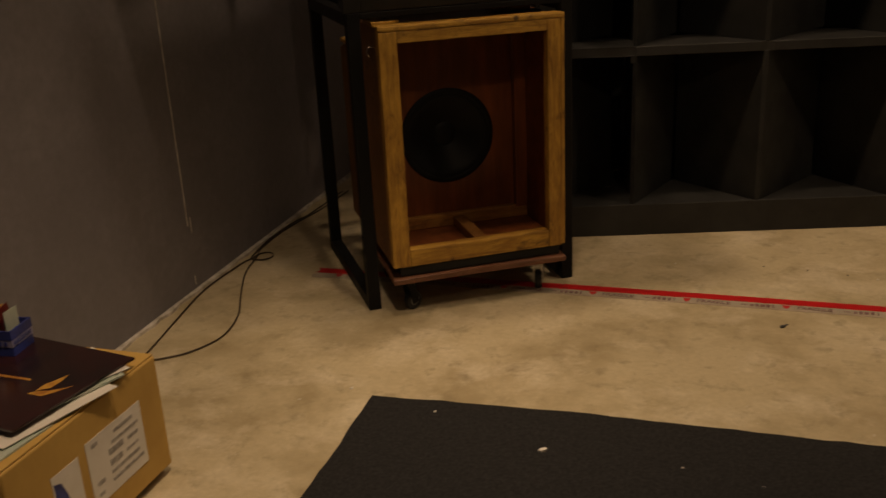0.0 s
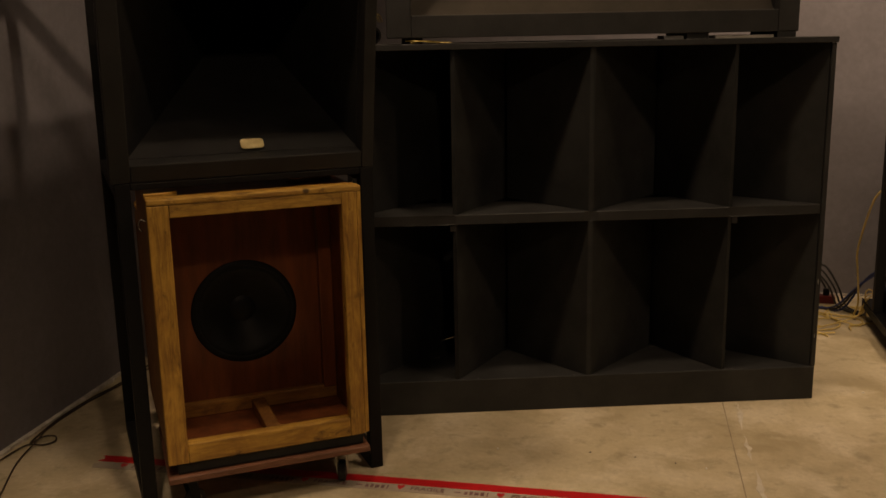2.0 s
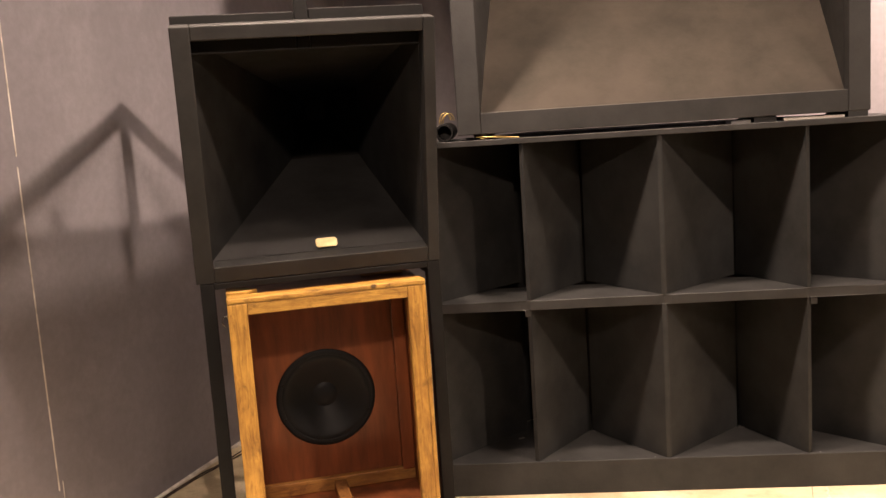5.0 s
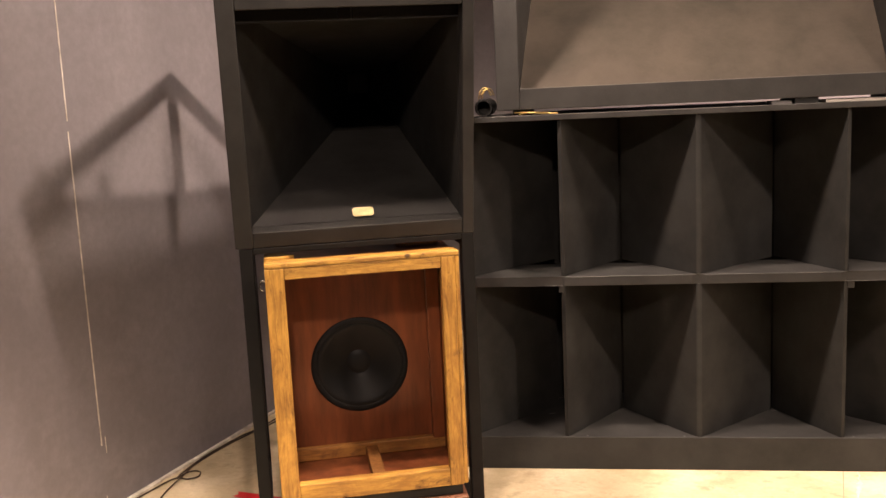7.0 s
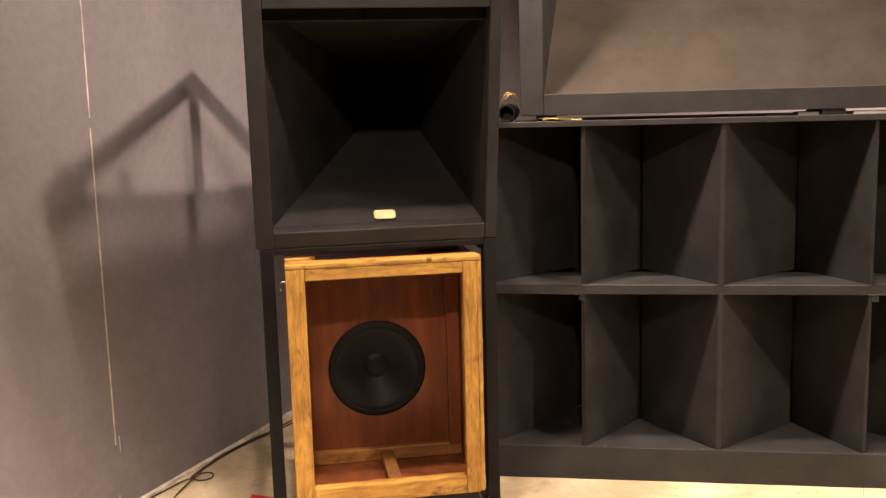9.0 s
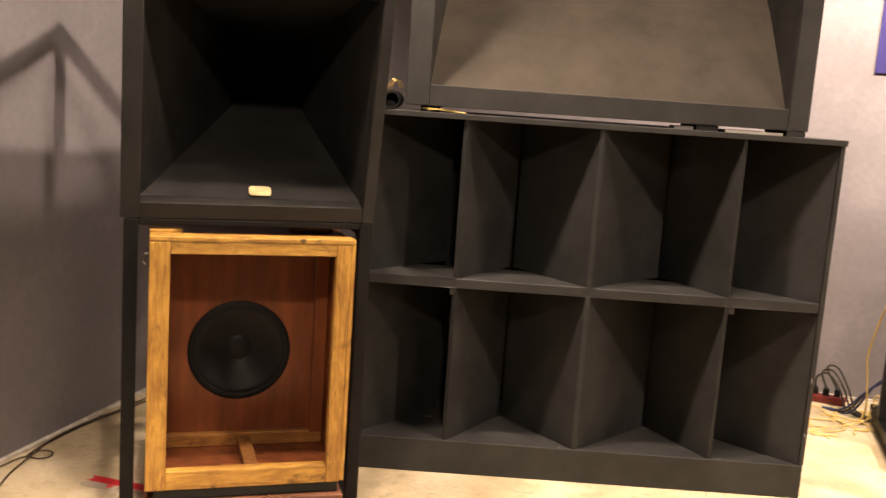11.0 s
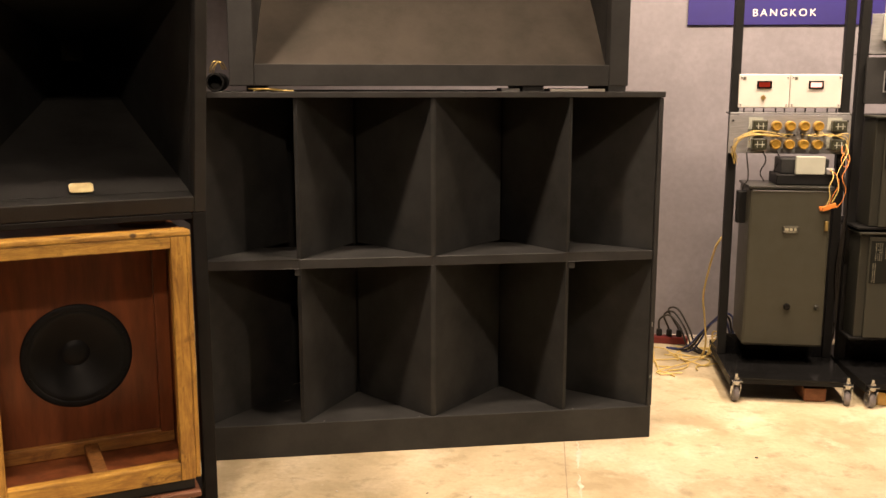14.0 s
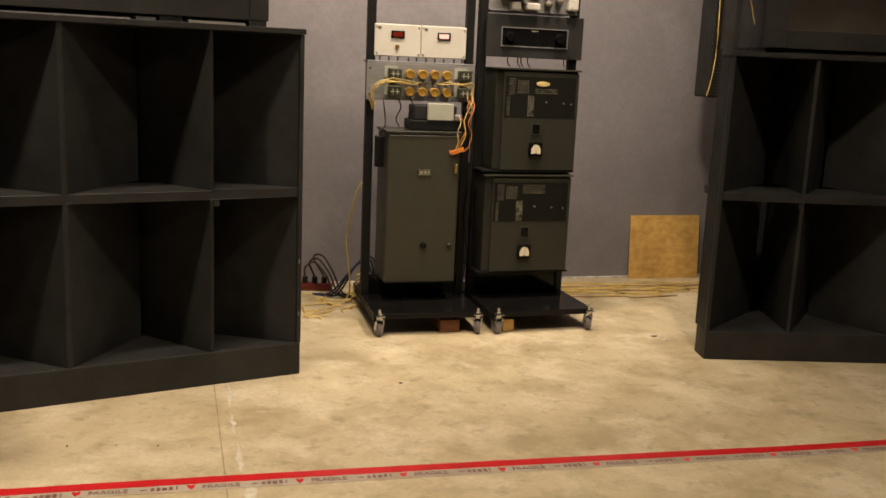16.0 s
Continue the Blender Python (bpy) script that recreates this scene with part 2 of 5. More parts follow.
PAPER_GREEN = material("pale_green_paper", (0.30, 0.40, 0.34), 0.5, 0, (0.5, 0.52, 0.45), 9)
INK = material("dark_ink", (0.06, 0.06, 0.065), 0.6)
PALE_INK = material("grey_print", (0.46, 0.44, 0.42), 0.6, 0, (0.22, 0.21, 0.20), 60)
SLEEVE = material("dark_record_sleeve", (0.040, 0.012, 0.012), 0.2, 0, (0.010, 0.008, 0.009), 4)
GOLD = material("gold_print", (0.60, 0.34, 0.06), 0.3, 0, (0.30, 0.10, 0.02), 30)
BLUE_PAT = material("blue_pattern", (0.035, 0.055, 0.30), 0.5, 0, (0.02, 0.025, 0.11), 14)
LILAC = material("pale_lilac_pattern", (0.32, 0.31, 0.48), 0.5, 0, (0.20, 0.20, 0.36), 30)
BANNER = material("navy_banner_cloth", (0.022, 0.016, 0.14), 0.5, 0, (0.017, 0.012, 0.11), 3, bump=0.05)
SCRIPT = material("orange_script", (0.75, 0.33, 0.03), 0.5)
PLYWOOD = material("particle_board", (0.66, 0.42, 0.12), 0.65, 0, (0.46, 0.27, 0.065), 14, stretch=(1, 1, 1.6), bump=0.15, bump_scale=40)
WHITE_EDGE = material("pale_plaster_edge", (0.74, 0.70, 0.64), 0.8, 0, (0.38, 0.34, 0.28), 16, bump=0.4, bump_scale=50)
CHALK = material("pale_floor_filler", (0.68, 0.63, 0.53), 0.7, 0, (0.46, 0.40, 0.30), 16, bump=0.2)
JOINT = material("dark_floor_joint", (0.36, 0.30, 0.21), 0.8, 0, (0.25, 0.2, 0.13), 20)
LED_RED = material("red_display", (0.1, 0.01, 0.005), 0.2, emit=(1.0, 0.06, 0.02), emit_strength=0.1)
LED_LIT = material("lit_display", (0.7, 0.4, 0.33), 0.2, emit=(1.0, 0.55, 0.42), emit_strength=1.1)
METER = material("meter_face", (0.70, 0.62, 0.44), 0.35, 0, (0.6, 0.52, 0.36), 10, emit=(1.0, 0.8, 0.5), emit_strength=0.12)
BRASS = material("brass", (0.55, 0.40, 0.14), 0.35, 0.8, (0.4, 0.28, 0.09), 20)
BROWN_BLOCK = material("brown_wood_block", (0.20, 0.075, 0.025), 0.6, 0, (0.12, 0.04, 0.012), 12, stretch=(1, 6, 6), bump=0.1)
RED_STRIP = material("dark_red_plastic", (0.14, 0.012, 0.01), 0.35)
FLOOR_WIRE = material("brown_black_cable", (0.045, 0.028, 0.012), 0.5, 0, (0.03, 0.018, 0.008), 12)
DULL_PINE = weathered_wood("dull_brown_pine", "z", (0.26, 0.115, 0.025), (0.17, 0.07, 0.016), (0.06, 0.022, 0.005))
CLEAT = weathered_wood("dull_brown_cleat", "x", (0.42, 0.20, 0.04), (0.28, 0.12, 0.026), (0.10, 0.035, 0.01), 0.5)
GLASS_TUBE = material("valve_glass", (0.30, 0.26, 0.22), 0.08, 0.2, (0.08, 0.07, 0.07), 20)


# ---- mesh helpers ----
def part(name, bm, mat, parent=None, label="", smooth=False, m=None):
    me = bpy.data.meshes.new(name)
    bmesh.ops.recalc_face_normals(bm, faces=bm.faces)
    bm.to_mesh(me)
    bm.free()
    me.materials.append(mat)
    if smooth:
        for p in me.polygons:
            p.use_smooth = True
    ob = new(name, me)
    if parent is not None:
        ob.parent = parent
    if m is not None:
        ob.matrix_basis = m
    if label:
        ob["label"] = label
    return ob


def root(name, m, label, category, group="", kind=""):
    ob = new(name)
    ob.empty_display_size = 0.1
    ob.matrix_basis = m
    return tagged(ob, label, category, group, kind)


def add_box(bm, x0, x1, y0, y1, z0, z1, bev=0.0, m=None):
    vs = [bm.verts.new((x, y, z)) for z in (z0, z1) for y in (y0, y1) for x in (x0, x1)]
    idx = ((0, 2, 3, 1), (4, 5, 7, 6), (0, 1, 5, 4), (2, 6, 7, 3), (0, 4, 6, 2), (1, 3, 7, 5))
    fs = [bm.faces.new([vs[i] for i in f]) for f in idx]
    if m is not None:
        bmesh.ops.transform(bm, matrix=m, verts=vs)
    if bev:
        es = list({e for f in fs for e in f.edges})
        bmesh.ops.bevel(bm, geom=es, offset=bev, segments=2, affect="EDGES", profile=0.5)
    return bm


def box(name, x0, x1, y0, y1, z0, z1, mat, parent=None, bev=0.003, label="", m=None):
    return part(name, add_box(bmesh.new(), x0, x1, y0, y1, z0, z1, bev), mat, parent, label, m=m)


def prism(bm, outline, z0, z1, bev=0.0):
    """An upright slab over a plan outline of (x, y) corners."""
    lo = [bm.verts.new((x, y, z0)) for x, y in outline]
    hi = [bm.verts.new((x, y, z1)) for x, y in outline]
    n = len(outline)
    fs = [bm.faces.new(lo[::-1]), bm.faces.new(hi)]
    for i in range(n):
        fs.append(bm.faces.new((lo[i], lo[(i + 1) % n], hi[(i + 1) % n], hi[i])))
    if bev:
        bmesh.ops.bevel(bm, geom=list({e for f in fs for e in f.edges}), offset=bev, segments=1, affect="EDGES")
    return bm


def sheet(bm, a, b, z0, z1, thick=0.018):
    """An upright board from plan point a to b."""
    d = Vector((b[0] - a[0], b[1] - a[1]))
    n = Vector((-d.y, d.x)).normalized() * thick
    return prism(bm, [a, b, (b[0] + n.x, b[1] + n.y), (a[0] + n.x, a[1] + n.y)], z0, z1)


def cyl(bm, r, p0, p1, seg=20, r1=None):
    p0, p1 = Vector(p0), Vector(p1)
    d = p1 - p0
    m = Matrix.Translation((p0 + p1) / 2) @ d.to_track_quat("Z", "Y").to_matrix().to_4x4()
    bmesh.ops.create_cone(bm, cap_ends=True, segments=seg, radius1=r, radius2=r if r1 is None else r1, depth=d.length, matrix=m)
    return bm


def lathe(bm, profile, m=None, seg=40):
    """Turns (radius, height) points round z."""
    rings = []
    for r, z in profile:
        if r < 1e-5:
            rings.append([bm.verts.new((0, 0, z))])
        else:
            rings.append([bm.verts.new((r * math.cos(2 * math.pi * i / seg), r * math.sin(2 * math.pi * i / seg), z)) for i in range(seg)])
    for a, b in zip(rings, rings[1:]):
        for i in range(seg):
            j = (i + 1) % seg
            q = [a[i % len(a)], a[j % len(a)], b[j % len(b)], b[i % len(b)]]
            q = [v for k, v in enumerate(q) if v not in q[:k]]
            if len(q) > 2:
                bm.faces.new(q)
    if m is not None:
        bmesh.ops.transform(bm, matrix=m, verts=bm.verts)
    return bm


def smooth_line(points, per=6):
    """Catmull-Rom points through the given ones."""
    P = [Vector(p) for p in points]
    P = [P[0] * 2 - P[1]] + P + [P[-1] * 2 - P[-2]]
    out = []
    for i in range(1, len(P) - 2):
        for k in range(per):
            t = k / per
            a, b, c, d = P[i - 1], P[i], P[i + 1], P[i + 2]
            out.append(0.5 * (2 * b + (c - a) * t + (2 * a - 5 * b + 4 * c - d) * t * t + (3 * b - a - 3 * c + d) * t ** 3))
    return out + [P[-2]]


def tube(bm, points, r=0.004, seg=6, per=6):
    line = smooth_line(points, per)
    rings = []
    for i, p in enumerate(line):
        d = (line[min(i + 1, len(line) - 1)] - line[max(i - 1, 0)]).normalized()
        q = d.to_track_quat("Z", "Y")
        rings.append([bm.verts.new(p + q @ Vector((r * math.cos(2 * math.pi * k / seg), r * math.sin(2 * math.pi * k / seg), 0))) for k in range(seg)])
    for a, b in zip(rings, rings[1:]):
        for k in range(seg):
            bm.faces.new((a[k], a[(k + 1) % seg], b[(k + 1) % seg], b[k]))
    bm.faces.new(rings[0][::-1])
    bm.faces.new(rings[-1])
    return bm


def cable(name, points, mat, r, label, category="cable", group=""):
    return tagged(part(name, tube(bmesh.new(), points, r), mat, smooth=True), label, category, group)


# ---- the room ----
XW, XE, YN, YS, HC = -1.522, 8.5, 6.425, -4.0, 4.2
tagged(box("floor", XW - 0.2, XE + 0.2, YS - 0.2, YN + 0.2, -0.2, 0, CONCRETE, bev=0), "worn stained bare concrete floor", "floor", kind="structure")
# unseen, added to close the room and bounce light
tagged(box("ceiling", XW - 0.2, XE + 0.2, YS - 0.2, YN + 0.2, HC, HC + 0.2, BOUNCE_CEIL, bev=0), "unseen ceiling, made pale to bounce light into the showroom", "ceiling", kind="structure")
wall_west = tagged(box("wall_west", XW - 0.2, XW, YS, YN, 0, HC, WALL, bev=0), "grey painted wall with a pale scraped joint line", "wall", kind="structure")
tagged(box("wall_north", XW - 0.2, XE + 0.2, YN, YN + 0.2, 0, HC, WALL, bev=0), "grey painted back wall of the showroom", "wall", kind="structure")
# east and south walls are unseen, added to close the room and bounce light
tagged(box("wall_east", XE, XE + 0.2, YS, YN, 0, HC, BOUNCE_WALL, bev=0), "unseen wall closing the showroom, made pale to bounce light", "wall", kind="structure")
tagged(box("wall_south", XW - 0.2, XE + 0.2, YS - 0.2, YS, 0, HC, BOUNCE_WALL, bev=0), "unseen wall closing the showroom, made pale to bounce light", "wall", kind="structure")


def ragged_strip(name, length, width, height, mat, seed, label):
    rnd = random.Random(seed)
    bm = bmesh.new()
    n = int(length / 0.05)
    edge = [(i * length / n, width * rnd.uniform(0.55, 1.2)) for i in range(n + 1)]
    prism(bm, [(0, 0), (length, 0)] + edge[::-1], 0, height)
    return part(name, bm, mat, None, label)


strip = ragged_strip("baseboard", 10.3, 0.022, 0.012, WHITE_EDGE, 3, "")
strip.matrix_basis = pose(XW, YN - 0.02, 0, 0, 0, -90)
tagged(strip, "ragged pale plaster edge along the wall foot", "wall edge", kind="structure")
strip = ragged_strip("baseboard", 9.9, 0.02, 0.012, WHITE_EDGE, 5, "")
strip.matrix_basis = pose(XE - 0.05, YN, 0, 0, 0, 180)
tagged(strip, "ragged pale plaster edge along the wall foot", "wall edge", kind="structure")

# pale scraped joint line on the west wall
bm = bmesh.new()
for y0, z0, y1, z1 in ((3.313, 0.29, 3.316, 1.585), (3.318, 1.625, 3.335, 4.1)):
    add_box(bm, 0, 0.002, -0.003, 0.003, 0, z1 - z0, 0, Matrix.Translation((XW, y0, z0)) @ Matrix.Shear("XY", 4, (0, (y1 - y0) / (z1 - z0))))
add_box(bm, XW, XW + 0.002, 3.335, 3.338, 0.25, 0.32)
add_box(bm, XW, XW + 0.002, 3.31, 3.3135, 0.03, 0.07)
part("joint_line", bm, WHITE_EDGE, wall_west, "thin pale scraped line")

# floor joint with ragged filler
rnd = random.Random(11)
bm = bmesh.new()
y = 1.2
while y < 4.7:
    n = rnd.randint(4, 11)
    left, right = [], []
    for i in range(n + 1):
        yy = y + i * 0.03
        c = 1.385 + 0.022 * math.sin(yy * 5.8) * (1 if yy < 3.5 else 0.2) + 0.05 * max(0, 3.2 - yy) + rnd.uniform(-0.006, 0.006)
        w = rnd.uniform(0.008, 0.042) * (1.0 if yy < 3.7 else 0.45) * math.sin(math.pi * (i + 0.4) / (n + 0.8))
        left.append((c - w * rnd.uniform(0.3, 1), yy))
        right.append((c + w * rnd.uniform(0.3, 1), yy))
    prism(bm, left + right[::-1], -0.002, 0.0012)
    y += n * 0.03 + rnd.uniform(0.02, 0.12)
tagged(part("trim", bm, CHALK), "ragged pale filler in a floor joint", "floor joint", kind="structure")
bm = bmesh.new()
add_box(bm, 1.326, 1.330, 0.5, 6.3, -0.002, 0.0010)
tagged(part("trim", bm, JOINT), "dark sawn joint across the concrete floor", "floor joint", kind="structure")


# ---- bass horn cabinets ----
def bass_cabinet(m, label, D=0.62):
    """Twin-row folded bass horn: local x along the front from its corner, y into the depth."""
    r = root("bass_horn_cabinet", m, label, "speaker cabinet", "bass horn cabinets")
    W, H = 2.0, 1.557
    box("plinth", 0.004, W - 0.004, 0.0, 0.03, 0, 0.150, BLACK_WORN, r, 0.004)
    tail = [(W - 0.004, 0.031), (W - 0.004, 0.15), (1.55, D), (0.47, D), (0.004, 0.15), (0.004, 0.031)]
    part("bottom_board", prism(bmesh.new(), tail[::-1], 0.0, 0.148), BLACK_WORN, r)
    part("top_board", prism(bmesh.new(), [(-0.004, -0.004), (W + 0.004, -0.004), (W + 0.004, 0.15), (1.55, D), (0.47, D), (-0.004, 0.15)], H - 0.024, H, 0.002), BLACK_WORN, r)
    box("back_board", 0.46, 1.56, D + 0.001, D + 0.02, 0, H, BLACK, r, 0.002)
    for a, b in (((0.47, D), (0.006, 0.153)), ((1.55, D), (W - 0.006, 0.153))):
        part("outer_board", sheet(bmesh.new(), a, b, 0.149, H - 0.025, -0.012 if a[0] < 1 else 0.012), BLACK, r)
    for x in (0.0, W - 0.022):
        box("side_board", x, x + 0.022, 0.031, 0.15, 0.149, H - 0.025, BLACK, r, 0.002)
        box("side_edge", x + 0.001, x + 0.0205, 0.002, 0.0305, 0.151, H - 0.025, BLACK_WORN, r, 0.002)
    # middle shelf with a slightly uneven front edge
    bm = bmesh.new()
    prism(bm, [(0.023, 0.006), (0.43, 0.002), (0.44, -0.002), (0.97, -0.002), (1.0, 0.008), (1.03, -0.003), (1.57, -0.002), (1.59, 0.004),
               (W - 0.023, 0.006), (W - 0.023, 0.30), (0.023, 0.30)], 0.826, 0.867, 0.002)
    part("middle_shelf", bm, BLACK_WORN, r)
    for z0, z1 in ((0.149, 0.825), (0.868, H - 0.025)):
        for a, b in (((0.0235, 0.014), (0.39, 0.43)), ((W - 0.0235, 0.012), (1.545, 0.40))):
            part("wing_panel", sheet(bmesh.new(), a, b, z0, z1, 0.012 if a[0] < 1 else -0.012), BLACK, r)
        for x, ax in ((0.441, 0.69), (1.583, 1.375)):
            part("divider", sheet(bmesh.new(), (x, 0.004), (ax, 0.39), z0, z1, 0.018 if x < 1 else -0.018), BLACK, r)
            part("divider_back", sheet(bmesh.new(), (x + (0.0 if x < 1 else -0.001), 0.022), (x + (0.03 if x < 1 else -0.03), 0.5), z0, z1, -0.004 if x > 1 else 0.004), BLACK, r)
        bm = bmesh.new()
        prism(bm, [(0.70, 0.385), (0.99, 0.006), (1.0, 0.004), (1.01, 0.006), (1.365, 0.37), (1.35, 0.375), (1.0, 0.022), (0.715, 0.392)], z0, z1)
        part("ridge_panel", bm, BLACK, r)
    for x, z, h in ((0.52, 0.150, 0.004), (0.935, 0.150, 0.005), (1.63, 0.150, 0.004)):
        part("scuff", prism(bmesh.new(), [(x, 0.012), (x + 0.006, 0.010), (x + 0.008, 0.014), (x + 0.002, 0.016)], 0.1485, 0.1485 + h * 0.5), ALU, r)
    for k, (x, y) in enumerate(((0.655, 0.372), (0.69, 0.362), (1.365, 0.345), (1.39, 0.352), (0.35, 0.30), (0.97, 0.012))):
        part("dust", prism(bmesh.new(), [(x, y), (x + 0.022, y + 0.004), (x + 0.028, y + 0.014), (x + 0.004, y + 0.017)], 0.1484, 0.1496), DUST, r, "pale dust")
    for z, h in ((0.28, 0.016), (0.52, 0.022)):
        box("scuff", W - 0.015, W - 0.011, 0.0012, 0.0022, z, z + h, ALU, r, 0)
    for x in (0.415, 1.595):
        box("batten", x, x + 0.028, 0.006, 0.03, 0.796, 0.8255, BLACK_WORN, r, 0.002)
    return r


YAW1 = 14.2
CAB1 = pose(-0.217, 4.159, 0, 0, 0, YAW1)
CAB2 = pose(3.778, 4.585, 0, 0, 0, -12.5)
bass_cabinet(CAB1, "black painted folded bass horn cabinet with two rows")
bass_cabinet(CAB2, "black painted folded bass horn cabinet near the plywood sheet")


def loft_horn(w0, h0, w1, h1, depth, curve, steps=14, rise=0.0, drift=0.0):
    """The inside of a flared horn: mouth at y=0 centred on x=0, z=0; returns petals as four bmeshes."""
    rows = []
    for i in range(steps + 1):
        t = i / steps
        k = (1 - t) ** curve
        w, h = w1 + (w0 - w1) * k, h1 + (h0 - h1) * k
        rows.append((w / 2, h / 2, depth * t, rise * t, drift * t))
    sides = []
    for c in (((-1, -1), (1, -1)), ((1, -1), (1, 1)), ((1, 1), (-1, 1)), ((-1, 1), (-1, -1))):
        bm = bmesh.new()
        inner = [[bm.verts.new((sx * w + dx, y, sz * h + dz)) for sx, sz in c] for w, h, y, dz, dx in rows]
        outer = [[bm.verts.new((sx * (w + 0.018) + dx, y, sz * (h + 0.018) + dz)) for sx, sz in c] for w, h, y, dz, dx in rows]
        for a, b in zip(inner, inner[1:]):
            bm.faces.new((a[0], a[1], b[1], b[0]))
        for a, b in zip(outer, outer[1:]):
            bm.faces.new((a[1], a[0], b[0], b[1]))
        for e in (0, 1):
            for i in range(steps):
                bm.faces.new((inner[i][e], inner[i + 1][e], outer[i + 1][e], outer[i][e]))
        for i in (0, steps):
            bm.faces.new((inner[i][0], inner[i][1], outer[i][1], outer[i][0]))
        sides.append(bm)
    return sides


def frame_boards(r, x0, x1, z0, z1, ix0, ix1, iz0, iz1, y0, y1, mat, y_in=None):
    """Four boards round an opening: sides run full height."""
    box("frame_stile", x0, ix0, y0, y1, z0, z1, mat, r, 0.004)
    box("frame_stile", ix1, x1, y0, y1, z0, z1, mat, r, 0.004)
    box("frame_rail", ix0 + 0.0005, ix1 - 0.0005, y0 + 0.002, y1, z0, iz0, mat, r, 0.003)
    box("frame_rail", ix0 + 0.0005, ix1 - 0.0005, y0 + 0.002, y1, iz1, z1, mat, r, 0.003)


def upper_horn(m, label, ux0, ux1):
    r = root("large_horn", m, label, "horn speaker", "large horns on the bass cabinets")
    x0, x1, z0, z1 = ux0, ux1, 0.0, 1.60
    ix0, ix1, iz0, iz1 = x0 + 0.098, x1 - 0.085, 0.088, 1.51
    frame_boards(r, x0, x1, z0, z1, ix0, ix1, iz0, iz1, 0.0, 0.06, BLACK_WORN)
    cx, cz = (ix0 + ix1) / 2, (iz0 + iz1) / 2
    for bm, nm in zip(loft_horn(ix1 - ix0, iz1 - iz0, 1.44, 0.2, 0.66, 1.2, drift=0.05), ("lower_petal", "side_petal", "upper_petal", "side_petal")):
        bmesh.ops.translate(bm, vec=(cx, 0.061, cz), verts=bm.verts)
        part(nm, bm, HORN_GREY if nm == "lower_petal" else BLACK_WORN, r, smooth=False)
    for x in (x0 + 0.012, x1 - 0.03):
        box("side_board", x, x + 0.018, 0.061, 0.7, 0.0, z1, BLACK, r, 0.002)
    box("bottom_board", x0 + 0.031, x1 - 0.031, 0.061, 0.6, 0.0, 0.02, BLACK, r, 0.002)
    bm = bmesh.new()
    add_box(bm, cx - 0.78, cx + 0.78, 0.7215, 0.9, cz - 0.2, cz + 0.2, 0.02)
    part("driver", bm, BLACK, r, smooth=False)
    return r


SHIM = 0.023
upper_horn(CAB1 @ Matrix.Translation((0.156, 0.004, 1.557 + SHIM)), "large black horn with a dusty grey lower petal", 0.02, 1.68)
upper_horn(CAB2 @ Matrix.Translation((0.163, 0.004, 1.557 + SHIM)), "large black horn on the farther bass cabinet", 0.0, 1.68)


def shim(m, x0, x1, y0, y1, h, mat, label):
    ob = box("shim", x0, x1, y0, y1, 0, h, mat, bev=0.001)
    ob.matrix_basis = m @ Matrix.Translation((0, 0, 1.557))
    return tagged(ob, label, "shim")


shim(CAB1, 1.38, 1.47, 0.012, 0.3, SHIM, BLACK, "black wooden shim under the large horn")
shim(CAB1, 1.75, 1.826, 0.006, 0.3, SHIM, BLACK, "black wooden shim under the large horn")
shim(CAB1, 1.50, 1.74, 0.02, 0.12, 0.012, WHITE, "flat white strip under the large horn")
shim(CAB1, 1.29, 1.37, 0.02, 0.12, 0.014, ALU, "grey packing strip under the large horn")
shim(CAB1, 0.24, 0.32, 0.06, 0.3, SHIM, BLACK, "black wooden shim under the large horn")
shim(CAB2, 0.18, 0.28, 0.06, 0.3, SHIM, BLACK, "black wooden shim under the large horn")
shim(CAB2, 1.6, 1.7, 0.06, 0.3, SHIM, BLACK, "black wooden shim under the large horn")

# black pipe lying on the cabinet top, with yellow leads
pipe = root("black_pipe", CAB1 @ Matrix.Translation((0.118, 0.03, 1.557 + 0.0375)) @ Matrix.Scale(0.72, 4), "short black pipe lying on the cabinet top", "pipe")
bm = bmesh.new()
lathe(bm, [(0.040, 0.0), (0.050, 0.0), (0.052, 0.004), (0.052, 0.36), (0.040, 0.36), (0.040, 0.0)], Matrix.Rotation(radians(-90), 4, "X"), 28)
part("pipe_wall", bm, STEEL_BLACK, pipe, smooth=False)
# added black disc standing in for the shaded inside of the pipe
part("shade_disc", cyl(bmesh.new(), 0.0395, (0, 0.10, 0), (0, 0.12, 0), 24), BLACK, pipe)
bm = bmesh.new()
for k, (dx, dz) in enumerate(((0, 0), (0.012, 0.006), (-0.01, 0.01))):
    tube(bm, [(-0.02 + dx, 0.04, 0.052), (-0.01 + dx, 0.0, 0.075 + dz), (0.012 + dx, -0.01, 0.105 + dz), (0.035 + dx, 0.02, 0.10 + dz), (0.05 + dx, 0.05, 0.07)], 0.0024)
part("lead", bm, WIRE_Y, pipe, "thin yellow wire leads", True)
for k, pts in enumerate(([(0.25, 0.03, 0.012), (0.3, 0.0, 0.012), (0.36, 0.02, 0.006), (0.43, 0.0, 0.004)], [(0.27, 0.01, 0.005), (0.33, 0.03, 0.012), (0.41, 0.01, 0.004)])):
    ob = cable("wire_lead", pts, WIRE_Y, 0.0026, "loose yellow wire end on the cabinet top", "wire")
    ob.matrix_basis = CAB1 @ Matrix.Translation((0, 0, 1.557))

# ---- middle horn on its steel stand ----
YAW2 = 33.2
ST = pose(-0.715, 3.235, 0, 0, 0, YAW2)      # front left foot corner
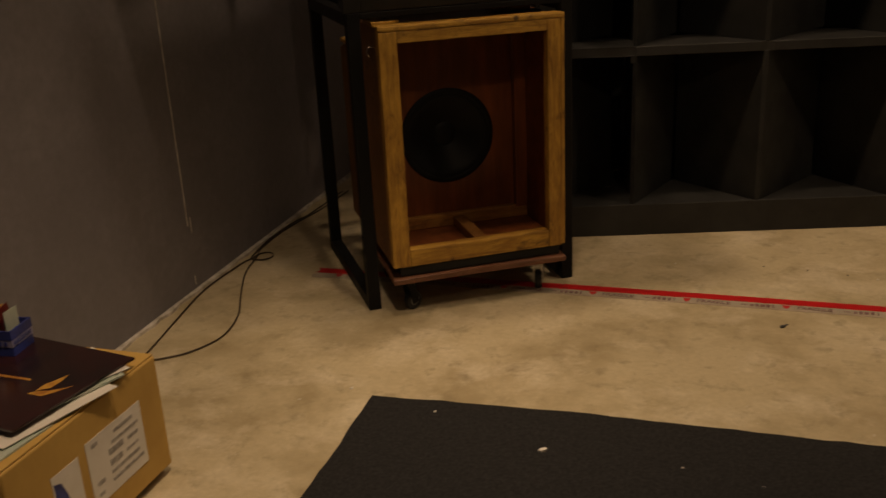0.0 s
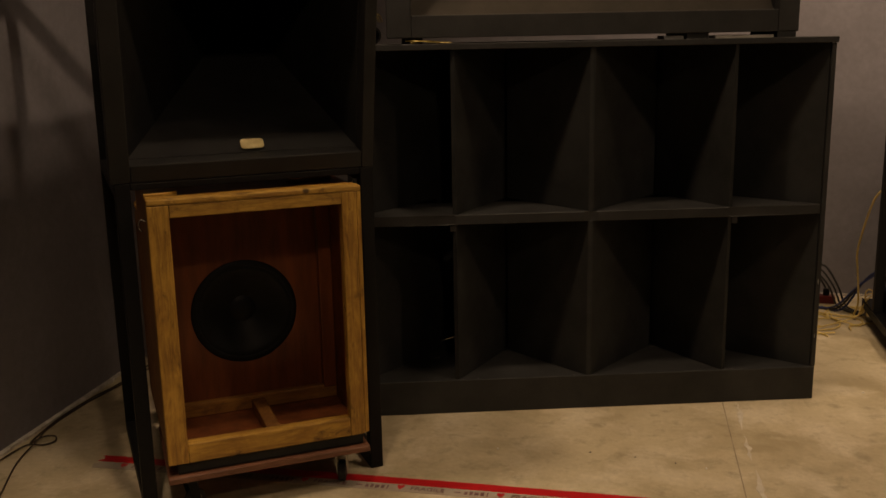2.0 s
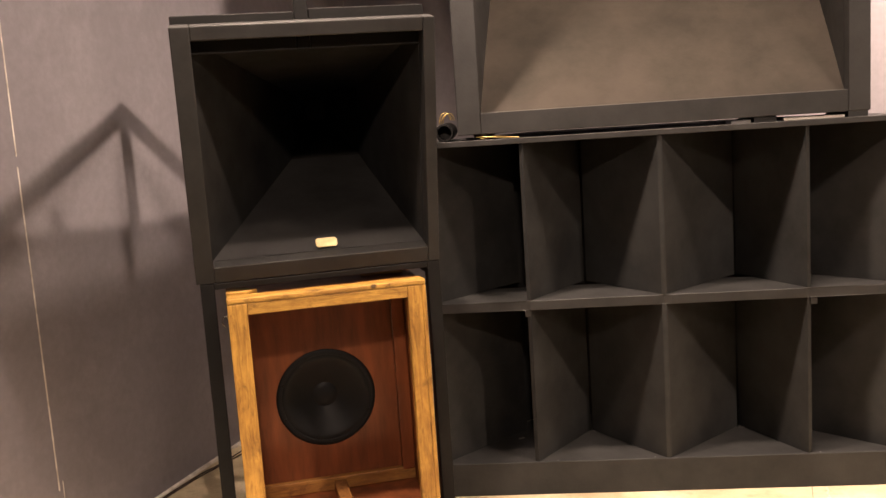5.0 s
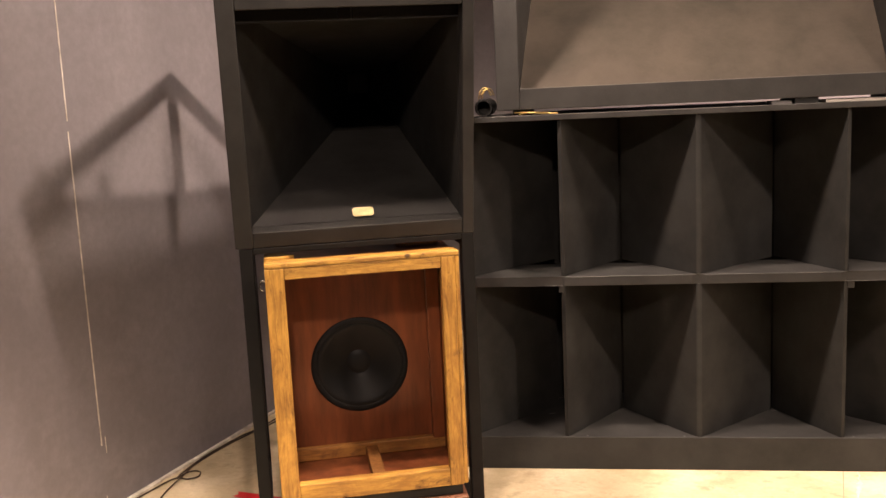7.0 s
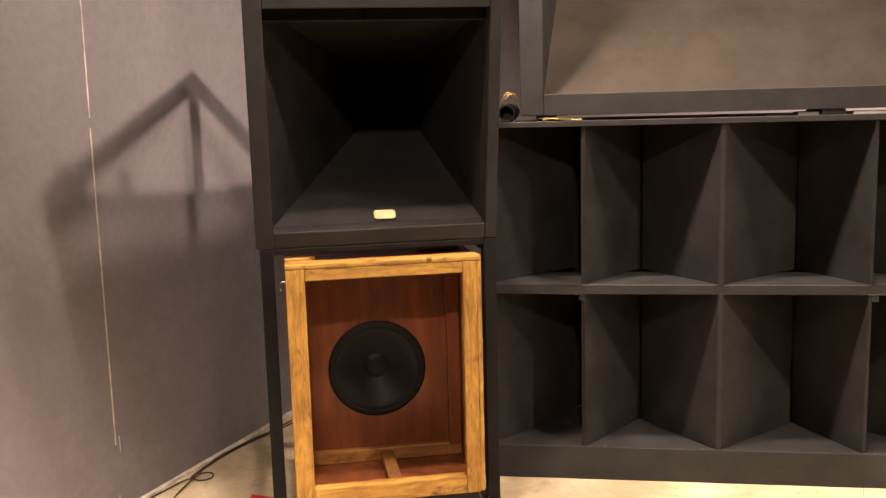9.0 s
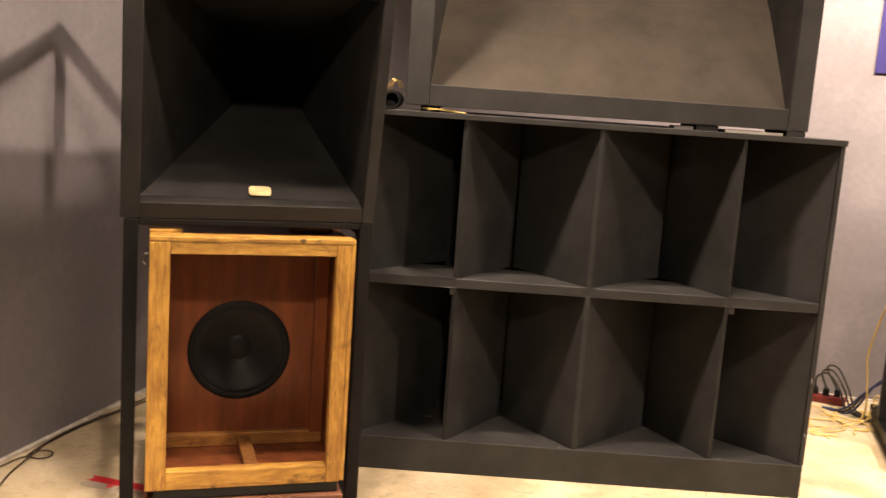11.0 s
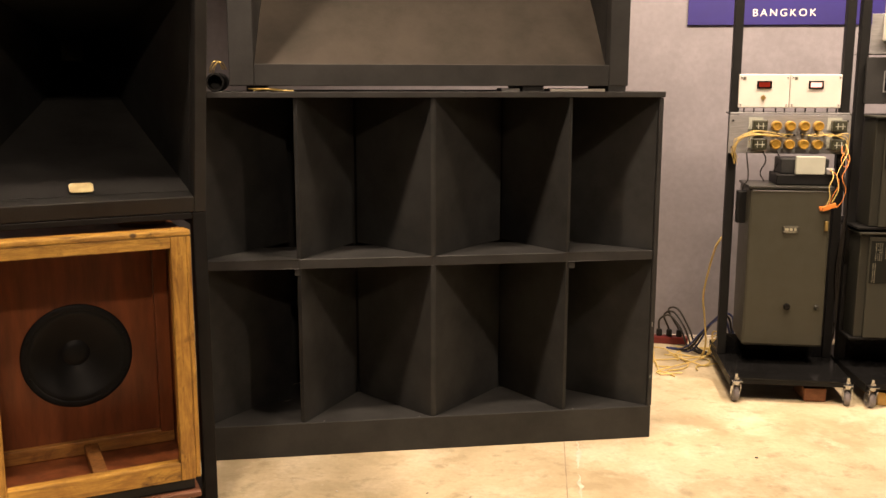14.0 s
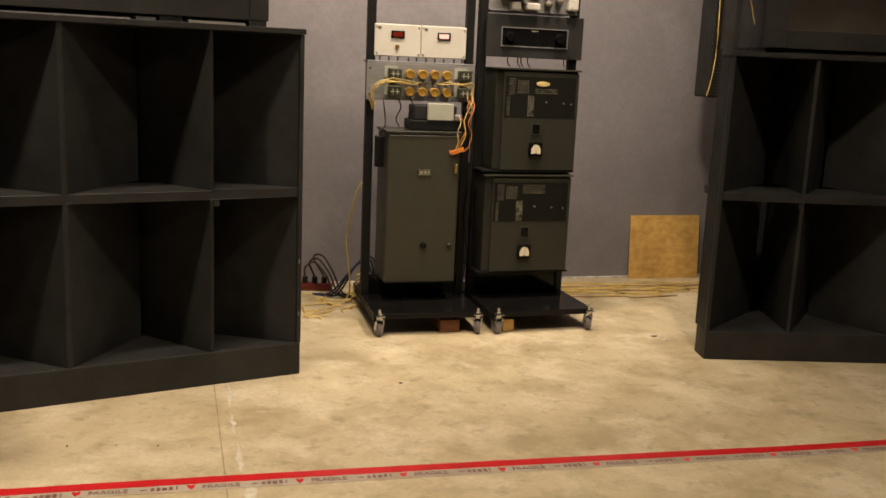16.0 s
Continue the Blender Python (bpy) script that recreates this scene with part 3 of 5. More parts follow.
stand = root("horn_stand", ST, "square horn in an open black steel stand", "horn speaker")
SW, SD = 0.870, 0.80
T = 0.048


def bar(name, x0, x1, y0, y1, z0, z1):
    return box(name, x0, x1, y0, y1, z0, z1, STEEL_BLACK, stand, 0.003)


ZM = 1.142
bar("leg", 0, T, 0, T, 0, ZM)
bar("leg", SW - T, SW, 0, T, 0, ZM)
bar("leg", 0, T, SD - T, SD, 0, 2.045)
bar("leg", SW - T, SW, SD - T, SD, 0, 2.045)
for x in (0, SW - T):
    bar("foot_rail", x, x + T, T + 0.001, SD - T - 0.001, 0.0, T)
    bar("middle_rail", x, x + T, T + 0.001, SD - T - 0.001, ZM - T, ZM)
bar("rear_rail", T + 0.001, SW - T - 0.001, SD - T, SD, ZM - T, ZM)
bar("rear_rail", T + 0.001, SW - T - 0.001, SD - T, SD, 1.99, 2.045)
bar("top_flange", -0.008, 0.40, -0.083, -0.06, 1.93, 2.058)
bar("top_flange", 0.45, SW - 0.02, -0.083, -0.06, 1.93, 2.066)
bar("top_post", 0.402, 0.448, -0.083, -0.05, 1.93, 2.25)
bar("front_rail", T + 0.001, SW - T - 0.001, 0.0, T, ZM - 0.022, ZM)
# mouth frame leaning forward at the top
TILT = 11.0
MOUTH = Matrix.Translation((0, 0, ZM + 0.001)) @ Matrix.Rotation(radians(TILT), 4, "X")
mouth = part("mouth_frame", add_box(bmesh.new(), -0.012, 0.052, 0.0, 0.075, 0.0, 0.888, 0.004), BLACK_WORN, stand, m=MOUTH)
for b in ((SW - 0.042, SW, 0.0, 0.075, 0.0, 0.888), (0.0525, SW - 0.0425, 0.002, 0.075, 0.0, 0.058), (0.0525, SW - 0.0425, 0.002, 0.075, 0.84, 0.888)):
    part("mouth_frame", add_box(bmesh.new(), *b, 0.004), BLACK_WORN, stand, m=MOUTH)
w, h = SW - 0.095, 0.782
HX, HZ, DRIFT, RISE = 0.0525 + w / 2, 0.058 + h / 2, 0.14, -0.085
for bm, nm in zip(loft_horn(w, h, 0.30, 0.30, 0.80, 1.12, rise=RISE, drift=DRIFT), ("lower_petal", "side_petal", "upper_petal", "side_petal")):
    part(nm, bm, BLACK_WORN if nm == "lower_petal" else BLACK, stand, m=MOUTH @ Matrix.Translation((HX, 0.076, HZ)))
THROAT = MOUTH @ Matrix.Translation((HX + DRIFT, 0.877, HZ + RISE))
for bm, nm in zip(loft_horn(0.30, 0.30, 0.09, 0.09, 0.30, 1.0, 4), ("lower_throat", "side_throat", "upper_throat", "side_throat")):
    part(nm, bm, BLACK, stand, m=THROAT)
part("driver", cyl(bmesh.new(), 0.10, (0, 0.301, 0), (0, 0.44, 0), 24), BLACK, stand, m=THROAT)
# sloping top side rails from the mouth to the rear legs
for x in (0.0, SW - T):
    a = MOUTH @ Vector((x + T / 2, 0.076, 0.865))
    b = Vector((x + T / 2, SD - T - 0.001, 2.015))
    d = b - a
    bm = add_box(bmesh.new(), -T / 2, T / 2, 0, d.length, -T / 2, T / 2, 0.003)
    part("top_rail", bm, STEEL_BLACK, stand, m=Matrix.Translation(a) @ Matrix.Rotation(math.atan2(d.z, d.y), 4, "X"))
# name plate on the lower petal
bm = prism(bmesh.new(), [(-0.04, -0.012), (-0.032, -0.02), (0.032, -0.02), (0.04, -0.012), (0.04, 0.012), (0.032, 0.02), (-0.032, 0.02), (-0.04, 0.012)], 0, 0.004, 0.001)
plate = part("name_plate", bm, CREAM, stand, "small cream metal name plate")
plate.matrix_basis = MOUTH @ Matrix.Translation((0.465, 0.10, 0.0785)) @ Matrix.Rotation(radians(37.5), 4, "X")

# ---- open wooden speaker box on a dolly ----
YAW3 = 32.0
WBM = pose(-0.527 - 0.070 * math.cos(radians(YAW3)), 3.228 - 0.070 * math.sin(radians(YAW3)), 0.160, 0, 0, YAW3)
wb = root("wooden_speaker_box", WBM, "open golden pine speaker box with one large woofer", "speaker box")
BW, BH, BD = 0.70, 0.941, 0.62
Z0 = 0.04
box("skid", 0.03, BW - 0.02, 0.012, BD - 0.02, 0.0, 0.039, BLACK, wb, 0.004)
LIP = 0.020
box("stile", 0.0, 0.068, 0.0, 0.045, Z0, BH - LIP - 0.0005, PINE, wb, 0.004)
box("stile", BW - 0.068, BW - 0.0165, 0.0, 0.045, Z0, BH - LIP - 0.0005, PINE, wb, 0.004)
box("side_edge", BW - 0.016, BW, 0.002, 0.045, Z0 + 0.004, BH - LIP - 0.0005, PINE, wb, 0.003)
box("rail", 0.0685, BW - 0.0685, 0.001, 0.045, Z0, 0.108, PINE_H, wb, 0.004)
box("rail", 0.0685, BW - 0.0685, 0.001, 0.045, 0.879, BH - LIP - 0.0005, PINE_H, wb, 0.003)
box("top_edge", 0.0, BW, -0.001, 0.045, BH - LIP, BH, PINE_H, wb, 0.005)
for x in (0.004, BW - 0.022):
    bm = prism(bmesh.new(), [(0.0455, Z0), (0.80, Z0), (0.80, 0.775), (0.70, 0.80), (BD, 0.80), (BD, BH - 0.012), (0.0455, BH - 0.012)], 0, 0.018, 0.002)
    part("side_board", bm, DULL_PINE if x < 0.1 else MAHOG, wb, m=Matrix(((0, 0, 1, x), (1, 0, 0, 0), (0, 1, 0, 0), (0, 0, 0, 1))))
box("rear_cap", 0.004, 0.09, 0.70, 0.80, 0.8005, 0.815, PINE_H, wb, 0.003)
box("top_board", 0.0225, BW - 0.0225, 0.0455, BD, BH - 0.03, BH - 0.012, MAHOG, wb, 0.002, "dark brown top")
box("bottom_board", 0.0225, BW - 0.0225, 0.0455, BD, Z0, Z0 + 0.018, MAHOG, wb, 0.002)
part("top_strip", prism(bmesh.new(), [(0.0, 0.092), (0.06, 0.092), (0.11, 0.13), (0.03, 0.24), (0.0, 0.24)], BH - 0.011, BH + 0.006, 0.002), PINE_H, wb)
box("top_strip", 0.50, 0.66, 0.24, 0.30, BH - 0.011, BH + 0.012, PLYEDGE, wb, 0.003)
box("top_strip", 0.003, BW - 0.003, 0.0455, 0.09, BH - 0.011, BH - 0.003, PINE_H, wb, 0.002)
# baffle with a round hole
YB = 0.385
bm = bmesh.new()
WX, WZ, WR = 0.343, 0.437, 0.188
seg = 48
ring = [(WX + WR * math.cos(2 * math.pi * i / seg), WZ + WR * math.sin(2 * math.pi * i / seg)) for i in range(seg)]
bx0, bx1, bz0, bz1 = 0.0225, BW - 0.0225, Z0 + 0.0185, BH - 0.031


def to_edge(x, z):
    dx, dz = x - WX, z - WZ
    k = min(((bx1 if dx > 0 else bx0) - WX) / dx if abs(dx) > 1e-9 else 9e9, ((bz1 if dz > 0 else bz0) - WZ) / dz if abs(dz) > 1e-9 else 9e9)
    return WX + dx * k, WZ + dz * k


rim = [to_edge(*p) for p in ring]
for y in (YB, YB + 0.018):
    a = [bm.verts.new((p[0], y, p[1])) for p in ring]
    b = [bm.verts.new((p[0], y, p[1])) for p in rim]
    for i in range(seg):
        bm.faces.new((a[i], a[(i + 1) % seg], b[(i + 1) % seg], b[i]))
part("baffle", bm, MAHOG, wb, "red-brown plywood baffle")
woofer = root("woofer", Matrix.Translation((WX, YB - 0.001, WZ)) @ Matrix.Rotation(radians(90), 4, "X"), "", "")
woofer.parent = wb
bm = lathe(bmesh.new(), [(0.196, 0.0), (0.196, 0.003), (0.192, 0.0055), (0.178, 0.006), (0.174, 0.005), (0.172, -0.004)], None, 56)
part("basket_rim", bm, CONE, woofer, smooth=True)
bm = lathe(bmesh.new(), [(0.174, 0.003), (0.166, 0.0045), (0.156, 0.002), (0.14, -0.006), (0.10, -0.024), (0.045, -0.046)], None, 56)
part("cone", bm, CONE, woofer, smooth=True)
bm = lathe(bmesh.new(), [(0.050, -0.045), (0.044, -0.041), (0.026, -0.037), (0.0, -0.0355)], None, 40)
part("dust_cap", bm, CONE, woofer, smooth=True)
for k in range(8):
    a = 2 * math.pi * (k + 0.5) / 8
    part("screw", cyl(bmesh.new(), 0.005, (0.181 * math.cos(a), 0.181 * math.sin(a), 0.007), (0.181 * math.cos(a), 0.181 * math.sin(a), 0.0095), 8), STEEL_BLACK, woofer)
# cleats inside
box("cleat", 0.0235, BW - 0.0235, YB - 0.03, YB - 0.001, Z0 + 0.019, Z0 + 0.072, CLEAT, wb, 0.004)
box("cleat", BW - 0.075, BW - 0.0235, YB - 0.035, YB - 0.001, Z0 + 0.063, BH - 0.034, MAHOG, wb, 0.004)
box("brace", WX + 0.0, WX + 0.05, 0.05, YB - 0.031, Z0 + 0.019, Z0 + 0.06, DULL_PINE, wb, 0.004)
# small hook on the side
bm = tube(bmesh.new(), [(0.002, 0.10, 0.86), (-0.016, 0.10, 0.862), (-0.022, 0.10, 0.84), (-0.012, 0.10, 0.825)], 0.003)
part("hook", bm, CHROME, wb, "small bright hook", True)

dolly = root("dolly", pose(-0.527 - 0.064 * math.cos(radians(YAW3)), 3.228 - 0.064 * math.sin(radians(YAW3)), 0, 0, 0, YAW3), "low wheeled board under the wooden speaker box", "dolly")
bm = prism(bmesh.new(), [(-0.01, -0.012), (0.36, -0.008), (0.69, -0.016), (0.70, 0.48), (0.0, 0.48)], 0.136, 0.158, 0.003)
part("board", bm, BROWNBOARD, dolly)


def caster(parent, x, y, top, wheel_r, width, fork_mat, tyre_mat, turn=0.0):
    """A swivel caster as a part with its wheel and fork."""
    c = root("caster", Matrix.Translation((x, y, 0)) @ Matrix.Rotation(radians(turn), 4, "Z"), "", "")
    c.parent = parent
    bm = bmesh.new()
    add_box(bm, -0.028, 0.028, -0.024, 0.024, top - 0.005, top - 0.0005, 0.001)
    cyl(bm, 0.017, (0, 0, top - 0.022), (0, 0, top - 0.005), 16)
    part("swivel_plate", bm, fork_mat, c)
    bm = bmesh.new()
    for s in (-1, 1):
        vs = [(0.018, top - 0.021), (-0.018, top - 0.021), (0.006, wheel_r - 0.012), (0.032, wheel_r - 0.004)]
        xs = s * (width / 2 + 0.004)
        f0 = [bm.verts.new((px, xs, pz)) for px, pz in vs]
        f1 = [bm.verts.new((px, xs + s * 0.003, pz)) for px, pz in vs]
        bm.faces.new(f0)
        bm.faces.new(f1)
        for i in range(4):
            bm.faces.new((f0[i], f0[(i + 1) % 4], f1[(i + 1) % 4], f1[i]))
    part("fork", bm, fork_mat, c)
    bm = lathe(bmesh.new(), [(wheel_r * 0.55, -width / 2), (wheel_r * 0.92, -width / 2), (wheel_r, -width / 4), (wheel_r, width / 4), (wheel_r * 0.92, width / 2), (wheel_r * 0.55, width / 2)],
               Matrix.Translation((0.018, 0, wheel_r)) @ Matrix.Rotation(radians(90), 4, "X"), 24)
    part("tyre", bm, tyre_mat, c, smooth=False)
    bm = cyl(bmesh.new(), wheel_r * 0.56, (0.018, -width / 2 + 0.002, wheel_r), (0.018, width / 2 - 0.002, wheel_r), 20)
    part("hub", bm, ALU, c)
    return c


caster(dolly, 0.06, 0.06, 0.136, 0.038, 0.026, STEEL_BLACK, RUBBER, 25)
caster(dolly, 0.60, 0.06, 0.136, 0.038, 0.026, WHITE, RUBBER, 70)
caster(dolly, 0.06, 0.42, 0.136, 0.038, 0.026, STEEL_BLACK, RUBBER, -40)
caster(dolly, 0.62, 0.42, 0.136, 0.038, 0.026, STEEL_BLACK, RUBBER, 10)


# ---- tape, carpet and box on the floor ----
def text_mesh(word, size, mat, name, parent, m, label="", thick=0.0006, bold=0.0, spacing=1.0):
    cu = bpy.data.curves.new(name, "FONT")
    cu.body, cu.size, cu.extrude, cu.offset, cu.align_x, cu.space_character = word, size, thick, bold, "CENTER", spacing
    tmp = bpy.data.objects.new(name, cu)
    scene.collection.objects.link(tmp)
    dg = bpy.context.evaluated_depsgraph_get()
    me = bpy.data.meshes.new_from_object(tmp.evaluated_get(dg))
    bpy.data.objects.remove(tmp)
    bpy.data.curves.remove(cu)
    me.materials.clear()
    me.materials.append(mat)
    ob = new(name, me)
    ob.parent = parent
    ob.matrix_basis = m
    if label:
        ob["label"] = label
    return ob


TAPE_A = math.degrees(math.atan2(3.485 - 3.64, 3.52 + 1.10))
tape = root("floor_tape", pose(-1.10, 3.64, 0, 0, 0, TAPE_A), "red fragile warning tape stuck across the concrete floor", "tape")
TL = 8.6
bm = bmesh.new()
XS = [0.2 * i for i in range(1, 43)]


def bow(x):
    """How far the hand-laid tape strays from its straight line."""
    return 0.032 * math.sin(math.pi * min(x, 4.6) / 4.6) if x > 0 else 0.0


prism(bm, [(0.0, 0.0), (0.012, -0.02), (0.035, -0.045), (0.0, -0.075), (0.01, -0.104)] + [(x, bow(x) - 0.104) for x in XS] + [(x, bow(x)) for x in XS[::-1]], 0.0005, 0.0014)
part("clear_backing", bm, CLEAR_TAPE, tape, "clear backing")
bm = prism(bmesh.new(), [(0.0, 0.0), (0.02, -0.026), (0.004, -0.050)] + [(x, bow(x) - 0.050) for x in XS] + [(x, bow(x)) for x in XS[::-1]], 0.0016, 0.0024)
part("red_band", bm, RED_TAPE, tape)
PERIOD = 0.365
HEART = [(0, -0.5), (0.28, -0.2), (0.5, 0.08), (0.5, 0.3), (0.36, 0.46), (0.16, 0.44), (0, 0.26), (-0.16, 0.44), (-0.36, 0.46), (-0.5, 0.3), (-0.5, 0.08), (-0.28, -0.2)]
first = None
BAR_MESH = []
for k in range(int((TL - 0.3) / PERIOD)):
    x = 0.125 + k * PERIOD
    bm = bmesh.new()
    dy = bow(x + 0.15)
    prism(bm, [(x + px * 0.027, dy - 0.074 + pz * 0.036) for px, pz in HEART], 0.0016, 0.0024)
    part("heart_mark", bm, RED_TAPE, tape)
    if first is None:
        first = text_mesh("FRAGILE", 0.034, TAPE_INK, "tape_word", tape, Matrix.Translation((x + 0.10, dy - 0.087, 0.0022)), "", 0.0004, 0.0004)
    else:
        ob = new("tape_word", first.data)
        ob.parent = tape
        ob.matrix_basis = Matrix.Translation((x + 0.10, dy - 0.087, 0.0022))
    for j, (a, b, lo, hi) in enumerate(((0.20, 0.222, -0.079, -0.073), (0.235, 0.247, -0.087, -0.067), (0.254, 0.265, -0.087, -0.063), (0.272, 0.287, -0.087, -0.067), (0.294, 0.306, -0.087, -0.063), (0.316, 0.321, -0.087, -0.060))):
        if k == 0:
            BAR_MESH.append(part("print_bar", add_box(bmesh.new(), a, b, lo, hi, 0.0016, 0.0024), TAPE_INK, tape, m=Matrix.Translation((x, dy, 0))).data)
        else:
            ob = new("print_bar", BAR_MESH[j])
            ob.parent = tape
            ob.matrix_basis = Matrix.Translation((x, dy, 0))

# black carpet piece
rnd = random.Random(4)
outline = [(-0.466 + rnd.uniform(-0.004, 0.004), 2.577 - i * 0.05) for i in range(60)]
outline += [(4.2, 2.577 - 2.95), (4.2, 2.60)]
outline += [(4.2 - i * 0.06, 2.583 + 0.01 * math.sin(i * 0.21) + rnd.uniform(-0.004, 0.004)) for i in range(1, 77)]
bm = prism(bmesh.new(), outline[::-1], 0.0, 0.009)
tagged(part("carpet", bm, CARPET), "black felt carpet piece with frayed edges", "carpet")


def scrap(x, y, s, mat, seed, z=0.0, label="small pale scrap on the floor"):
    r2 = random.Random(seed)
    n = 6
    bm = prism(bmesh.new(), [(s * r2.uniform(0.5, 1) * math.cos(2 * math.pi * i / n), 0.6 * s * r2.uniform(0.5, 1) * math.sin(2 * math.pi * i / n)) for i in range(n)], 0, s * 0.35)
    ob = part("scrap", bm, mat, m=pose(x, y, z, 0, 0, r2.uniform(0, 180)))
    return tagged(ob, label, "scrap", "scraps on the floor")


for x, y, s, mt, z in ((-0.237, 2.513, 0.007, PAPER, 0.009), (0.13, 2.36, 0.017, PAPER, 0.009), (0.52, 2.35, 0.006, PAPER, 0.009), (0.73, 2.30, 0.007, ALU, 0.009), (1.1, 2.42, 0.008, PAPER, 0.009), (0.92, 2.12, 0.016, PAPER, 0.009),
                       (-0.557, 2.623, 0.010, PAPER, 0), (0.825, 3.349, 0.016, INK, 0), (0.84, 3.37, 0.009, INK, 0), (0.42, 3.93, 0.007, PAPER, 0), (1.21, 3.87, 0.008, PAPER, 0), (0.78, 3.95, 0.006, INK, 0), (0.95, 3.93, 0.006, INK, 0),
                       (1.1, 3.9, 0.006, INK, 0), (-0.7, 2.52, 0.006, PAPER, 0), (2.92, 4.85, 0.008, INK, 0), (2.15, 4.45, 0.010, INK, 0), (1.95, 4.75, 0.01, PAPER, 0), (3.72, 5.0, 0.02, ALU, 0), (3.75, 4.93, 0.02, PAPER, 0)):
    scrap(x, y, s, mt, int(1000 * (x + 5) + y * 77), z, "small pale scrap on the floor" if mt is PAPER else "small dark scrap on the floor" if mt is INK else "small metallic scrap on the floor")

# cardboard box with sleeves and papers on top
CBH = 0.376
cb = root("cardboard_box", pose(-0.89, 2.06, 0, 0, 0, -1.5), "closed brown cardboard box with labels, standing on the floor", "box")
# added slab, its black stands for shade in the gap below the carton
box("gap_shade", -0.44, -0.03, -0.57, -0.03, 0.0, 0.0275, BLACK, cb, 0.003, "added black slab standing in for the shaded gap under the box")
box("carton", -0.46, 0.0, -0.60, 0.0, 0.028, CBH - 0.006, CARDBOARD, cb, 0.006)
box("flap", -0.455, -0.004, -0.298, -0.004, CBH - 0.0055, CBH, CARDBOARD, cb, 0.002)
box("flap", -0.455, -0.004, -0.596, -0.302, CBH - 0.0055, CBH, CARDBOARD, cb, 0.002)
label_part = box("shipping_label", 0.0004, 0.0016, -0.33, -0.10, 0.10, 0.285, PAPER, cb, 0, "white shipping label with dark print")
bm = bmesh.new()
for k, (a, b, z, hh) in enumerate(((-0.22, -0.14, 0.255, 0.010), (-0.235, -0.12, 0.232, 0.008), (-0.25, -0.19, 0.205, 0.018), (-0.17, -0.125, 0.205, 0.010), (-0.25, -0.2, 0.175, 0.016), (-0.18, -0.13, 0.178, 0.008), (-0.25, -0.13, 0.152, 0.010), (-0.25, -0.115, 0.130, 0.009), (-0.31, -0.28, 0.15, 0.012), (-0.31, -0.29, 0.12, 0.01), (-0.31, -0.285, 0.26, 0.012))):
    add_box(bm, 0.0017, 0.0023, a, b, z, z + hh)
part("label_print", bm, PALE_INK, label_part)
stick = box("sticker", 0.0004, 0.0014, -0.46, -0.36, 0.06, 0.27, PAPER, cb, 0, "white and blue sticker")
bm = prism(bmesh.new(), [(-0.455, 0.08), (-0.40, 0.065), (-0.405, 0.15), (-0.415, 0.2), (-0.43, 0.24), (-0.455, 0.25)], 0, 0.0006)
part("blue_shape", bm, BLUE_PAT, stick, m=Matrix.Translation((0.0016, 0, 0)) @ Matrix.Rotation(radians(90), 4, "Y") @ Matrix.Rotation(radians(90), 4, "Z"))


def flat_thing(name, w, d, t, m, mat, label, category, group="", bow=0.0):
    bm = bmesh.new()
    n = 8
    top, bot = [], []
    for i in range(n + 1):
        x = -w / 2 + w * i / n
        z = bow * (2 * i / n - 1) ** 2
        top.append([bm.verts.new((x, y, z + t)) for y in (-d / 2, d / 2)])
        bot.append([bm.verts.new((x, y, z)) for y in (-d / 2, d / 2)])
    for i in range(n):
        bm.faces.new((top[i][0], top[i + 1][0], top[i + 1][1], top[i][1]))
        bm.faces.new((bot[i][1], bot[i + 1][1], bot[i + 1][0], bot[i][0]))
        for e in (0, 1):
            bm.faces.new((top[i][e], top[i + 1][e], bot[i + 1][e], bot[i][e]))
    for i in (0, n):
        bm.faces.new((top[i][0], top[i][1], bot[i][1], bot[i][0]))
    return tagged(part(name, bm, mat, None, m=m), label, category, group)


def on_box(x, y, z, rz):
    return pose(-0.89, 2.06, CBH + z, 0, 0, -1.5) @ pose(x, y, 0, 0, 0, rz)


G = "papers on the cardboard box"
flat_thing("magazine", 0.21, 0.36, 0.005, on_box(-0.125, -0.42, 0.0005, -4), PAPER_GREEN, "pale green printed magazine on the cardboard box", "magazine", G)
flat_thing("paper_sheet", 0.22, 0.33, 0.002, on_box(-0.115, -0.34, 0.006, -14), PAPER, "white paper sheet on the cardboard box", "paper", G, 0.004)
flat_thing("magazine", 0.20, 0.30, 0.005, on_box(-0.13, -0.26, 0.0125, -20), PAPER_GREEN, "green covered booklet under the record sleeve", "magazine", G)
flat_thing("paper_sheet", 0.20, 0.30, 0.002, on_box(-0.14, -0.22, 0.018, -26), PAPER, "white paper sheet on the cardboard box", "paper", G, 0.003)
sleeve = flat_thing("record_sleeve", 0.40, 0.40, 0.006, on_box(-0.225, -0.255, 0.0245, -8.5), SLEEVE, "glossy dark record sleeve with a gold figure print", "record sleeve", G)
bm = bmesh.new()
prism(bm, [(0.095, -0.035), (0.12, -0.012), (0.118, 0.03), (0.108, 0.062), (0.10, 0.025), (0.09, 0.0)], 0.0062, 0.0068)
prism(bm, [(0.085, -0.055), (0.13, -0.052), (0.15, -0.022), (0.168, 0.02), (0.152, 0.0), (0.128, -0.022), (0.10, -0.036)], 0.0062, 0.0068)
prism(bm, [(-0.12, -0.02), (0.04, 0.0), (0.03, 0.008), (-0.10, -0.008)], 0.0062, 0.0068)
part("gold_print", bm, GOLD, sleeve, "gold printed shape")
basket = root("patterned_basket", on_box(-0.395, -0.115, 0.031, 8) @ Matrix.Scale(1.2, 4), "small blue and lilac patterned basket holding cards", "basket")
